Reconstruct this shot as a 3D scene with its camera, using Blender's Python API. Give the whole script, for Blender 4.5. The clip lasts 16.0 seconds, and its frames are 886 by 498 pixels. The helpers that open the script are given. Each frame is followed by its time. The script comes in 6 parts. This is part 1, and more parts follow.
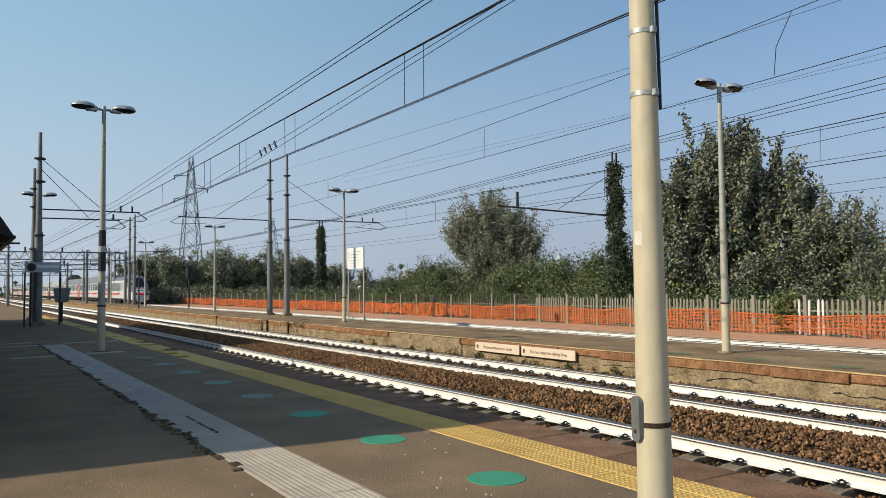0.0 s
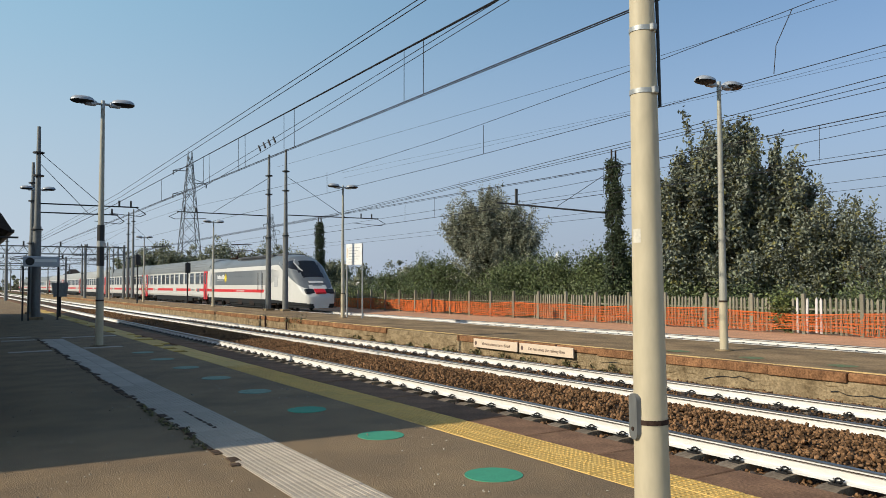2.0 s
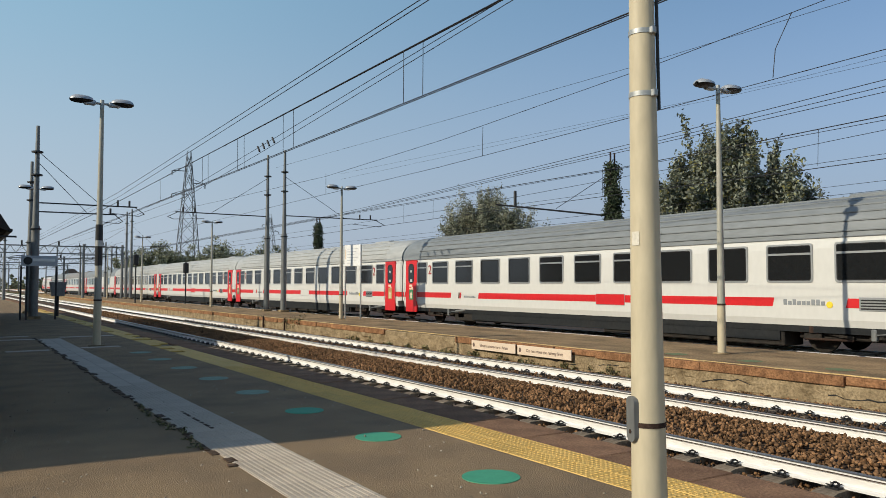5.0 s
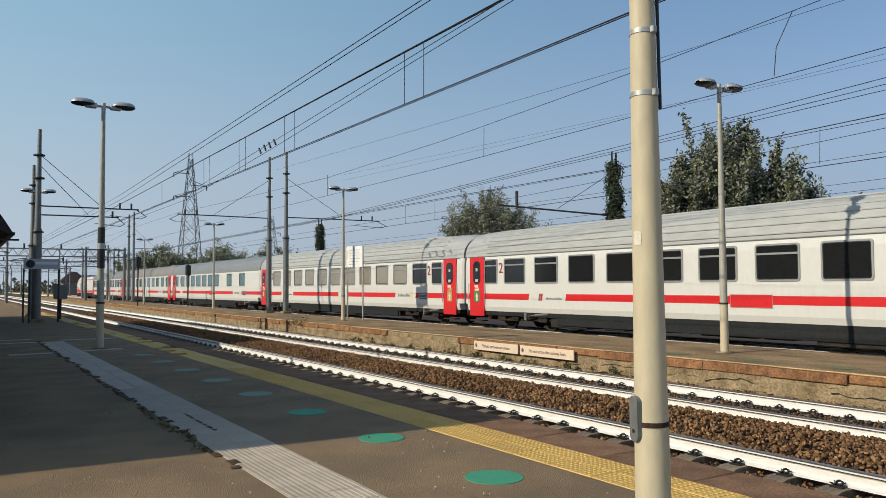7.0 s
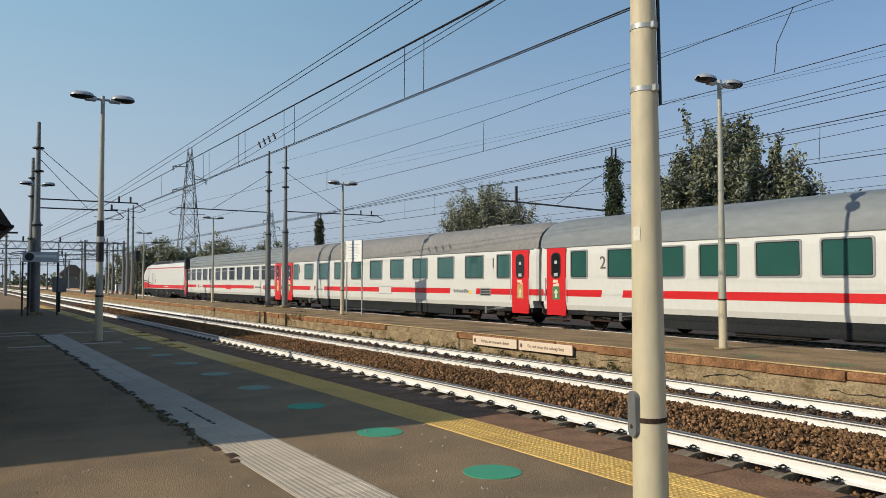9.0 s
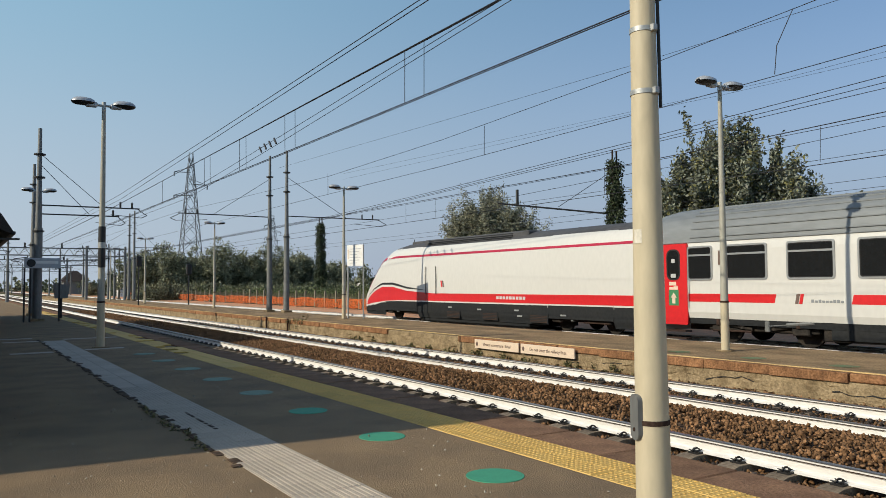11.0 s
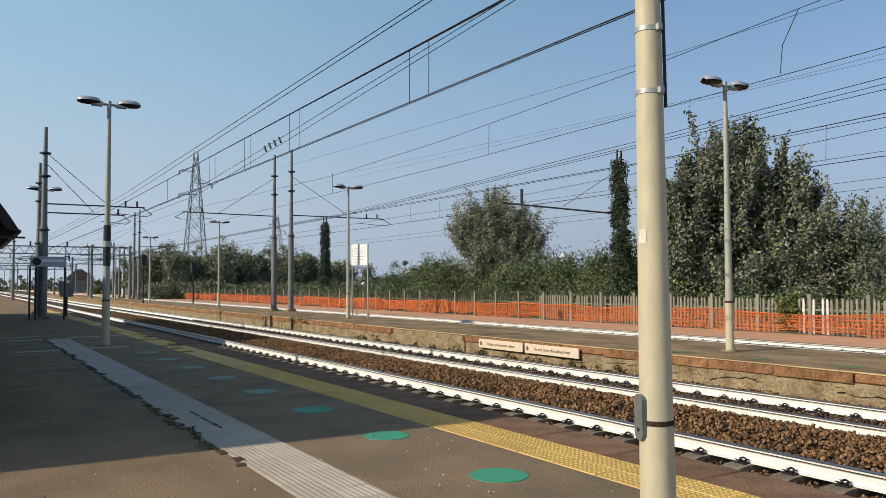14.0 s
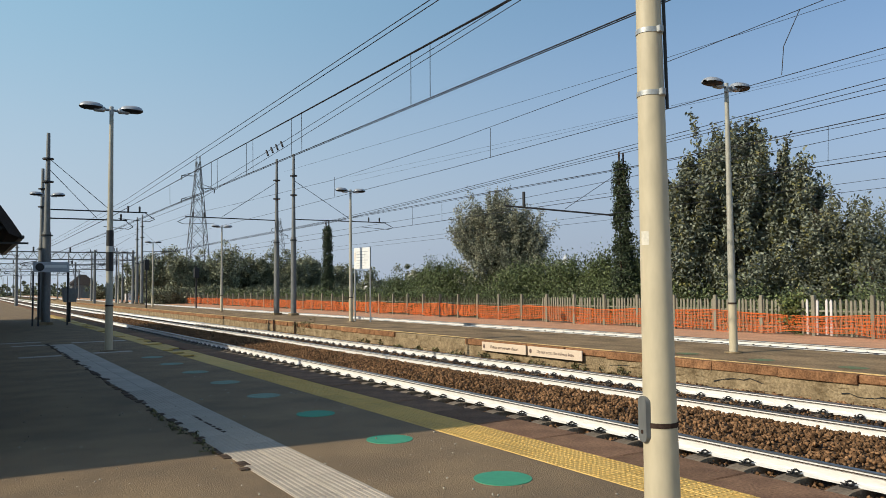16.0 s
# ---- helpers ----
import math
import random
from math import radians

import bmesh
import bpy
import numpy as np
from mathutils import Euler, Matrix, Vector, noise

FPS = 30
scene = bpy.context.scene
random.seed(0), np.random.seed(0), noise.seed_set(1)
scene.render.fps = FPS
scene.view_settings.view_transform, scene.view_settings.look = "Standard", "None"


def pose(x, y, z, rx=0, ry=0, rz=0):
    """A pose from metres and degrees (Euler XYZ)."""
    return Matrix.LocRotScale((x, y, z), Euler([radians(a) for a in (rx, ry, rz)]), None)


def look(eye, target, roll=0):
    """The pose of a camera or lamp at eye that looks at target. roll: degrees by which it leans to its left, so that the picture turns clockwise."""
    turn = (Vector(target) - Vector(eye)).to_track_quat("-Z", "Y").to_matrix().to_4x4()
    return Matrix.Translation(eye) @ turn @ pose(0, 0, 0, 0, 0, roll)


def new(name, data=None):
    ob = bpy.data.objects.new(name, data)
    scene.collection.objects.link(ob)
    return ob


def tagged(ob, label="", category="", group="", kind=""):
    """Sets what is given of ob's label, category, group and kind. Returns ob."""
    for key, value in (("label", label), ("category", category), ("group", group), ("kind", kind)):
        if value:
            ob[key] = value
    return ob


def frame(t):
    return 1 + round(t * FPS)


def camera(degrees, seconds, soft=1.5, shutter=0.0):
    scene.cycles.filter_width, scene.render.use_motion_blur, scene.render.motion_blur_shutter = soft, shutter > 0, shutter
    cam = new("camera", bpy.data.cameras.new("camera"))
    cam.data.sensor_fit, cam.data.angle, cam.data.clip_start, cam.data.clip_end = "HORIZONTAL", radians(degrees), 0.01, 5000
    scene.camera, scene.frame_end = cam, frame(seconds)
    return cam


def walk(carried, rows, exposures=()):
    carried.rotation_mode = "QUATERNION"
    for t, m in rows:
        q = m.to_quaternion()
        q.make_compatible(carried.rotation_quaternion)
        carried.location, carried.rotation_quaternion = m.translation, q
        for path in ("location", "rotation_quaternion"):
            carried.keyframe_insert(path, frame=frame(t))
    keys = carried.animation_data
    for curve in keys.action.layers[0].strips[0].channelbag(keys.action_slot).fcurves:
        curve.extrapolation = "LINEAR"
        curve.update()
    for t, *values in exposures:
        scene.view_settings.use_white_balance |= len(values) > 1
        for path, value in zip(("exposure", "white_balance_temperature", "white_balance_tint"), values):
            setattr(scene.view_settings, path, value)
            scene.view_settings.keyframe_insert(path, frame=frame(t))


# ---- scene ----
DEG = 59.56
cam = camera(DEG, 16.0, soft=0.85)
EYE_Z = 1.47
PATH = [
    (0, -32.173, 2.864, 0.548),
    (0.5, -32.218, 2.711, 0.464),
    (1, -32.269, 2.599, 0.270),
    (1.5, -32.266, 2.634, 0.348),
    (2, -32.283, 2.607, 0.233),
    (2.5, -32.272, 2.551, 0.090),
    (3, -32.464, 2.863, 0.137),
    (3.5, -32.514, 2.942, 0.216),
    (4, -32.506, 2.852, 0.083),
    (6.5, -32.365, 2.695, -0.148),
    (7, -32.250, 2.775, 0.257),
    (7.5, -32.288, 2.706, 0.320),
    (8, -32.206, 2.599, 0.164),
    (8.5, -32.179, 2.366, 0.022),
    (9, -32.319, 2.393, -0.008),
    (11.5, -32.213, 2.763, 0.409),
    (12, -32.286, 2.825, 0.427),
    (12.5, -32.088, 2.704, 0.408),
    (13, -32.085, 2.806, 0.440),
    (13.5, -32.008, 2.789, 0.335),
    (14, -31.893, 2.632, 0.183),
    (14.5, -31.898, 2.748, 0.287),
    (15, -31.862, 2.868, 0.461),
    (15.5, -31.844, 2.796, 0.465),
    (16, -31.697, 2.864, 0.527),
]
walk(cam, [(t, pose(0, 0, EYE_Z, 90 + p, r, y)) for t, y, p, r in PATH], [(0.0, -0.17, 6200, 8.0), (3.2, -0.17, 6200, 8.0), (4.0, -0.29, 6200, 8.0), (11.5, -0.28, 6200, 8.0), (12.5, -0.2, 6200, 8.0), (16.0, -0.18, 6200, 8.0)])

# ---- light ----
SUN_EL, SUN_AZ = 28.5, -84.0
world = bpy.data.worlds.new("sky")
scene.world = world
world.use_nodes = True
wn = world.node_tree.nodes
sky = wn.new("ShaderNodeTexSky")
sky.sky_type = "NISHITA"
sky.sun_disc = False
sky.sun_elevation, sky.sun_rotation = radians(SUN_EL), radians(SUN_AZ)
sky.air_density, sky.dust_density, sky.ozone_density = 1.05, 1.8, 3.2
sky.altitude = 100
wn["Background"].inputs[1].default_value = 0.146
# pale autumn haze: thicker towards the horizon, brighter towards the sun
to_sun = Vector((math.sin(radians(SUN_AZ)) * math.cos(radians(SUN_EL)), math.cos(radians(SUN_AZ)) * math.cos(radians(SUN_EL)), math.sin(radians(SUN_EL))))
wl = world.node_tree.links
way = wn.new("ShaderNodeTexCoord")
split = wn.new("ShaderNodeSeparateXYZ")
wl.new(way.outputs["Generated"], split.inputs[0])
near_sun = wn.new("ShaderNodeVectorMath")
near_sun.operation = "DOT_PRODUCT"
near_sun.inputs[1].default_value = to_sun
wl.new(way.outputs["Generated"], near_sun.inputs[0])


def ramp(socket, x0, x1, y0, y1):
    r = wn.new("ShaderNodeMapRange")
    r.interpolation_type = "SMOOTHSTEP"
    for key, value in zip(("From Min", "From Max", "To Min", "To Max"), (x0, x1, y0, y1)):
        r.inputs[key].default_value = value
    wl.new(socket, r.inputs["Value"])
    return r.outputs[0]


def blend(factor, a, b):
    m = wn.new("ShaderNodeMix")
    m.data_type = "RGBA"
    wl.new(factor, m.inputs["Factor"])
    for key, value in (("A", a), ("B", b)):
        if isinstance(value, tuple):
            m.inputs[key].default_value = (*value, 1)
        else:
            wl.new(value, m.inputs[key])
    return m.outputs["Result"]


glow = ramp(near_sun.outputs["Value"], -0.85, 0.35, 0.0, 1.0)
veil = wn.new("ShaderNodeMath")
veil.operation = "MULTIPLY"
wl.new(ramp(near_sun.outputs["Value"], -0.75, 0.35, 0.0, 0.75), veil.inputs[0])
wl.new(ramp(split.outputs["Z"], 0.36, 0.75, 1.0, 0.0), veil.inputs[1])
high = blend(veil.outputs[0], sky.outputs[0], (2.7, 4.5, 5.6))
low = blend(glow, (2.7, 3.1, 4.1), (4.5, 4.9, 5.4))
wl.new(blend(ramp(split.outputs["Z"], -0.02, 0.40, 0.88, 0.0), high, low), wn["Background"].inputs[0])
lamp = bpy.data.lights.new("sun", "SUN")
lamp.energy, lamp.angle, lamp.color = 4.9, radians(0.55), (1.0, 0.87, 0.67)
sun = new("sun", lamp)
sun.matrix_world = look(to_sun * 60, (0, 0, 0))


# ---- materials ----
def material(name, base, rough=0.6, metal=0.0, var=0.15, scale=6.0, fine=60.0, bump=0.0, tint=None, coat=0.0, stretch=None, per_object=0.0, per_island=0.0, bump_scale=None):
    """A procedural surface: base colour varied by a coarse and a fine noise, with relief."""
    m = bpy.data.materials.new(name)
    m.use_nodes = True
    nt = m.node_tree
    n, l = nt.nodes, nt.links
    b = n["Principled BSDF"]
    b.inputs["Roughness"].default_value, b.inputs["Metallic"].default_value = rough, metal
    b.inputs["Coat Weight"].default_value = coat
    b.inputs["Specular IOR Level"].default_value = 0.12 if rough >= 0.8 else 0.3 if rough >= 0.55 else 0.5
    tc = n.new("ShaderNodeTexCoord")
    mp = n.new("ShaderNodeMapping")
    if stretch:
        mp.inputs["Scale"].default_value = stretch
    l.new(tc.outputs["Object"], mp.inputs["Vector"])
    n1, n2 = n.new("ShaderNodeTexNoise"), n.new("ShaderNodeTexNoise")
    n1.inputs["Scale"].default_value, n1.inputs["Detail"].default_value = scale, 6
    n2.inputs["Scale"].default_value, n2.inputs["Detail"].default_value = fine, 3
    l.new(mp.outputs[0], n1.inputs["Vector"])
    l.new(mp.outputs[0], n2.inputs["Vector"])
    mix = n.new("ShaderNodeMix")
    mix.data_type = "RGBA"
    t = tint or tuple(c * 0.55 for c in base)
    mix.inputs["A"].default_value, mix.inputs["B"].default_value = (*base, 1), (*t, 1)
    r1 = n.new("ShaderNodeMapRange")
    r1.inputs["From Min"].default_value, r1.inputs["From Max"].default_value = 0.35, 0.75
    r1.inputs["To Max"].default_value = min(1.0, var * 3)
    l.new(n1.outputs["Fac"], r1.inputs["Value"])
    l.new(r1.outputs[0], mix.inputs["Factor"])
    hs = n.new("ShaderNodeHueSaturation")
    r2 = n.new("ShaderNodeMapRange")
    r2.inputs["From Min"].default_value, r2.inputs["From Max"].default_value = 0.3, 0.7
    r2.inputs["To Min"].default_value, r2.inputs["To Max"].default_value = 1 - var, 1 + var
    l.new(n2.outputs["Fac"], r2.inputs["Value"])
    l.new(r2.outputs[0], hs.inputs["Value"])
    l.new(mix.outputs["Result"], hs.inputs["Color"])
    out = hs.outputs["Color"]
    for amount, node, sock in ((per_object, "ShaderNodeObjectInfo", "Random"), (per_island, "ShaderNodeNewGeometry", "Random Per Island")):
        if amount:
            oi = n.new(node)
            h2 = n.new("ShaderNodeHueSaturation")
            r3 = n.new("ShaderNodeMapRange")
            r3.inputs["To Min"].default_value, r3.inputs["To Max"].default_value = 1 - amount, 1 + amount
            l.new(oi.outputs[sock], r3.inputs["Value"])
            l.new(r3.outputs[0], h2.inputs["Value"])
            l.new(out, h2.inputs["Color"])
            out = h2.outputs["Color"]
    l.new(out, b.inputs["Base Color"])
    if bump:
        bp = n.new("ShaderNodeBump")
        bp.inputs["Strength"].default_value, bp.inputs["Distance"].default_value = bump, 0.02
        if bump_scale:
            n3 = n.new("ShaderNodeTexNoise")
            n3.inputs["Scale"].default_value, n3.inputs["Detail"].default_value = bump_scale, 4
            l.new(mp.outputs[0], n3.inputs["Vector"])
            l.new(n3.outputs["Fac"], bp.inputs["Height"])
        else:
            l.new(n2.outputs["Fac"], bp.inputs["Height"])
        l.new(bp.outputs[0], b.inputs["Normal"])
    return m


def leaf_material(name, base, tip):
    m = material(name, base, rough=0.5, var=0.25, scale=0.5, fine=5, tint=tip, per_island=0.75)
    m.node_tree.nodes["Principled BSDF"].inputs["Specular IOR Level"].default_value = 0.3
    b = m.node_tree.nodes["Principled BSDF"]
    b.inputs["Subsurface Weight"].default_value = 0.0
    b.inputs["Transmission Weight"].default_value = 0.0
    return m


M = {}
M["asphalt"] = material("asphalt", (0.30, 0.212, 0.122), 0.92, var=0.42, scale=1.3, fine=85, bump=0.6, tint=(0.19, 0.138, 0.088))
M["tactile"] = material("pale_concrete", (0.50, 0.43, 0.34), 0.85, var=0.12, scale=3, fine=70, bump=0.25, tint=(0.36, 0.33, 0.29), per_object=0.07)
M["yellow"] = material("yellow_paving", (0.66, 0.43, 0.12), 0.75, var=0.15, scale=4, fine=60, bump=0.2, tint=(0.42, 0.31, 0.12), per_object=0.08)
M["coping"] = material("stained_coping", (0.25, 0.145, 0.085), 0.9, var=0.25, scale=3, fine=40, bump=0.5, tint=(0.09, 0.05, 0.033), per_object=0.15)
M["rust_conc"] = material("rust_stained_concrete", (0.32, 0.165, 0.08), 0.9, var=0.38, scale=4, fine=26, bump=0.9, tint=(0.13, 0.065, 0.034), per_object=0.16)
M["conc"] = material("weathered_concrete", (0.34, 0.26, 0.155), 0.9, var=0.33, scale=2.5, fine=22, bump=0.9, tint=(0.14, 0.10, 0.055))
M["plat2"] = material("worn_asphalt", (0.35, 0.24, 0.13), 0.9, var=0.36, scale=1.3, fine=45, bump=0.35, tint=(0.14, 0.10, 0.058), stretch=(1, 0.5, 1))
M["line"] = material("edge_line_paint", (0.66, 0.47, 0.20), 0.8, var=0.3, scale=6, fine=30, tint=(0.35, 0.26, 0.16))
M["ballast"] = material("ballast_stone", (0.22, 0.122, 0.06), 0.95, var=0.4, scale=1.6, fine=30, bump=0.6, tint=(0.12, 0.07, 0.036), per_island=0.75)
M["bed"] = material("ballast_bed", (0.13, 0.088, 0.06), 0.95, var=0.4, scale=9, fine=26, bump=1.0, tint=(0.05, 0.036, 0.026))
M["sleeper"] = material("sleeper_concrete", (0.26, 0.21, 0.15), 0.9, var=0.25, scale=4, fine=30, bump=0.4, tint=(0.13, 0.1, 0.08), per_object=0.15)
M["rail_white"] = material("whitewashed_rail", (0.74, 0.72, 0.68), 0.7, var=0.08, scale=4, fine=25, tint=(0.6, 0.56, 0.5), stretch=(1, 0.25, 1))
M["rail_steel"] = material("rail_head_steel", (0.30, 0.29, 0.28), 0.32, 0.9, var=0.12, scale=6, fine=30, stretch=(1, 0.1, 1))
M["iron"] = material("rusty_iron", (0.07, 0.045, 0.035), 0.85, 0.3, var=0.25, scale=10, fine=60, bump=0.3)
M["green_dot"] = material("green_paint", (0.07, 0.33, 0.19), 0.7, var=0.12, scale=8, fine=90, tint=(0.05, 0.24, 0.15))
M["green_faded"] = material("faded_green_paint", (0.14, 0.22, 0.11), 0.85, var=0.33, scale=7, fine=50, tint=(0.2, 0.16, 0.095))
M["green_pale"] = material("worn_green_paint", (0.26, 0.36, 0.27), 0.85, var=0.25, scale=9, fine=60, tint=(0.22, 0.25, 0.18))
M["grit"] = material("pale_grit", (0.42, 0.38, 0.30), 0.9, var=0.3, scale=9, fine=40, per_island=0.5)
M["pylon"] = material("dull_pylon_steel", (0.13, 0.14, 0.15), 0.7, 0.1, var=0.1)
M["pole"] = material("cream_painted_pole", (0.53, 0.46, 0.32), 0.55, var=0.07, scale=3, fine=20, tint=(0.42, 0.36, 0.25), stretch=(1, 1, 0.3), bump=0.05)
M["galv"] = material("galvanised_steel", (0.42, 0.43, 0.42), 0.5, 0.5, var=0.12, scale=8, fine=40, tint=(0.27, 0.28, 0.28))
M["mast"] = material("grey_mast", (0.20, 0.205, 0.20), 0.6, 0.35, var=0.15, scale=3, fine=20, stretch=(1, 1, 0.3))
M["dark"] = material("dark_metal", (0.03, 0.03, 0.032), 0.5, 0.4, var=0.2, scale=5, fine=30)
M["black"] = material("black_paint", (0.012, 0.012, 0.013), 0.5, var=0.1, scale=5, fine=30)
M["wire"] = material("overhead_wire", (0.035, 0.035, 0.04), 0.6, 0.4, var=0.1)
M["white_paint"] = material("white_paint", (0.78, 0.78, 0.76), 0.5, var=0.05, scale=3, fine=30)
M["lamp_shell"] = material("lamp_shell", (0.42, 0.44, 0.46), 0.4, 0.2, var=0.06, scale=6, fine=30)
M["pole_pale"] = material("pale_weathered_pole", (0.40, 0.385, 0.32), 0.55, 0.1, var=0.1, scale=3, fine=20, tint=(0.30, 0.28, 0.23), stretch=(1, 1, 0.3))
M["net"] = material("orange_plastic_net", (0.62, 0.125, 0.018), 0.65, var=0.3, scale=2.2, fine=20, tint=(0.55, 0.15, 0.05))
M["red_earth"] = material("reddish_gravel", (0.66, 0.36, 0.21), 0.95, var=0.25, scale=1.5, fine=25, bump=0.5, tint=(0.48, 0.26, 0.15))
M["picket"] = material("fence_concrete", (0.235, 0.22, 0.165), 0.9, var=0.2, scale=3, fine=30, bump=0.3, tint=(0.22, 0.21, 0.17), per_object=0.15)
M["picket_dark"] = material("dark_weathered_concrete", (0.13, 0.12, 0.085), 0.9, var=0.25, scale=3, fine=30, bump=0.3)
M["field"] = material("dry_grass_ground", (0.12, 0.115, 0.055), 0.95, var=0.35, scale=0.15, fine=3, bump=0.5, tint=(0.07, 0.085, 0.03))
M["train_white"] = material("coach_white", (0.62, 0.61, 0.57), 0.38, var=0.025, scale=0.6, fine=8, tint=(0.57, 0.56, 0.51), coat=0.15, stretch=(1, 1, 0.5))
M["train_grey"] = material("coach_grey", (0.135, 0.147, 0.155), 0.4, var=0.05, scale=0.7, fine=8, coat=0.15)
M["roof_grey"] = material("grey_roof", (0.20, 0.215, 0.22), 0.5, var=0.1, scale=0.8, fine=6, tint=(0.14, 0.15, 0.155), stretch=(1, 0.3, 1))
M["roof_light"] = material("light_roof", (0.38, 0.385, 0.37), 0.5, var=0.1, scale=0.8, fine=6, tint=(0.33, 0.33, 0.32), stretch=(1, 0.3, 1))
M["roof_brown"] = material("dusty_roof", (0.23, 0.22, 0.21), 0.6, var=0.12, scale=0.8, fine=6, tint=(0.15, 0.14, 0.13))
M["roof_dark"] = material("dark_roof", (0.085, 0.085, 0.088), 0.6, var=0.15, scale=0.8, fine=6)
M["red"] = material("signal_red", (0.60, 0.014, 0.018), 0.4, var=0.06, scale=1, fine=10, tint=(0.48, 0.014, 0.016), coat=0.1)
M["crimson"] = material("crimson_paint", (0.42, 0.008, 0.045), 0.4, var=0.05, scale=1, fine=10)
M["under"] = material("underframe", (0.026, 0.024, 0.022), 0.85, 0.0, var=0.3, scale=3, fine=20, bump=0.3, tint=(0.055, 0.045, 0.036))
M["skirt"] = material("skirt_grey", (0.022, 0.024, 0.026), 0.8, var=0.15, scale=1, fine=10, tint=(0.034, 0.033, 0.03))
M["glass_dark"] = material("tinted_glass", (0.014, 0.015, 0.016), 0.12, var=0.1)
M["glass_green"] = material("green_tinted_glass", (0.03, 0.10, 0.085), 0.1, var=0.15, scale=0.8, coat=0.5)
M["glass_blind"] = material("glass_with_blind", (0.26, 0.235, 0.18), 0.2, var=0.15, scale=0.8, coat=0.5)
M["alu"] = material("window_frame_metal", (0.40, 0.41, 0.41), 0.4, 0.6, var=0.05)
M["seal"] = material("rubber_seal", (0.02, 0.02, 0.02), 0.7, var=0.1)
M["sun_yellow"] = material("yellow_emblem", (0.80, 0.62, 0.03), 0.5, var=0.05)
M["wall"] = material("station_wall", (0.30, 0.23, 0.15), 0.9, var=0.12, scale=1, fine=20, bump=0.2)
M["tile_roof"] = material("dark_roofing", (0.06, 0.05, 0.045), 0.8, var=0.2, scale=3, fine=20)
M["sign_blue"] = material("faded_sign", (0.45, 0.47, 0.50), 0.5, var=0.08)
M["sticker"] = material("worn_sticker", (0.66, 0.62, 0.52), 0.5, var=0.1, scale=20)
M["grey_mid"] = material("mid_grey_paint", (0.25, 0.265, 0.275), 0.4, var=0.05)
M["grey_light"] = material("light_grey_paint", (0.36, 0.37, 0.375), 0.4, var=0.05)
M["grey_pale"] = material("pale_grey_paint", (0.47, 0.475, 0.465), 0.4, var=0.05)
M["notice_green"] = material("green_notice", (0.05, 0.22, 0.09), 0.5, var=0.1, scale=9)
M["notice_tan"] = material("tan_notice", (0.48, 0.33, 0.12), 0.5, var=0.12, scale=9)
M["plate"] = material("pale_pink_plate", (0.72, 0.58, 0.44), 0.6, var=0.06, scale=3, fine=30)
M["ink"] = material("dark_ink", (0.16, 0.11, 0.09), 0.7, var=0.1)
M["ink_red"] = material("dark_red_ink", (0.30, 0.03, 0.03), 0.6, var=0.1)
M["bark"] = material("bark", (0.09, 0.07, 0.05), 0.95, var=0.3, scale=6, fine=30, bump=0.8, stretch=(1, 1, 0.3))
M["leaf_poplar"] = leaf_material("poplar_leaves", (0.19, 0.205, 0.15), (0.09, 0.10, 0.072))
M["leaf_yellowing"] = leaf_material("yellowing_leaves", (0.20, 0.185, 0.065), (0.11, 0.11, 0.048))
M["leaf_willow"] = leaf_material("willow_leaves", (0.29, 0.285, 0.195), (0.16, 0.165, 0.11))
M["leaf_ivy"] = leaf_material("ivy_leaves", (0.06, 0.078, 0.04), (0.035, 0.047, 0.024))
M["leaf_hedge"] = leaf_material("hedge_leaves", (0.125, 0.15, 0.06), (0.065, 0.085, 0.035))
M["leaf_bright"] = leaf_material("bright_weeds", (0.135, 0.155, 0.05), (0.07, 0.10, 0.03))
# far leaf colour lightened to paint in the haze of distance
M["leaf_far_hazed"] = leaf_material("far_leaves", (0.23, 0.235, 0.145), (0.13, 0.14, 0.085))
M["weed_dry"] = leaf_material("dry_weeds", (0.16, 0.14, 0.06), (0.09, 0.085, 0.035))
M["ballast_dark"] = material("oily_ballast", (0.055, 0.045, 0.04), 0.9, var=0.3, scale=1.2, fine=30, bump=0.5, per_island=0.5)
M["far_white"] = material("far_plaster", (0.62, 0.60, 0.58), 0.8, var=0.05)


def fade_paint():
    """Grey side paint that runs out into white at both ends of the panel."""
    m = material("fading_grey_paint", (0.135, 0.147, 0.155), 0.4, var=0.05, scale=0.7, fine=8, coat=0.15)
    n, l = m.node_tree.nodes, m.node_tree.links
    b = n["Principled BSDF"]
    grey = b.inputs["Base Color"].links[0].from_socket
    ramp_ = n.new("ShaderNodeValToRGB")
    e = ramp_.color_ramp.elements
    e[0].position, e[0].color = 0.16, (1, 1, 1, 1)
    e[1].position, e[1].color = 0.46, (0, 0, 0, 1)
    for pos, v in ((0.24, 0.55), (0.30, 0.32), (0.90, 0.0), (0.965, 1.0)):
        k = e.new(pos)
        k.color = (v, v, v, 1)
    tc, sp, sc = n.new("ShaderNodeTexCoord"), n.new("ShaderNodeSeparateXYZ"), n.new("ShaderNodeMath")
    sc.operation = "DIVIDE"
    sc.inputs[1].default_value = 21.3
    mix = n.new("ShaderNodeMix")
    mix.data_type = "RGBA"
    mix.inputs["B"].default_value = (0.64, 0.63, 0.585, 1)
    for p, q in ((tc.outputs["Object"], sp.inputs[0]), (sp.outputs["Y"], sc.inputs[0]), (sc.outputs[0], ramp_.inputs[0]), (ramp_.outputs[0], mix.inputs["Factor"]), (grey, mix.inputs["A"]), (mix.outputs["Result"], b.inputs["Base Color"])):
        l.new(p, q)
    return m


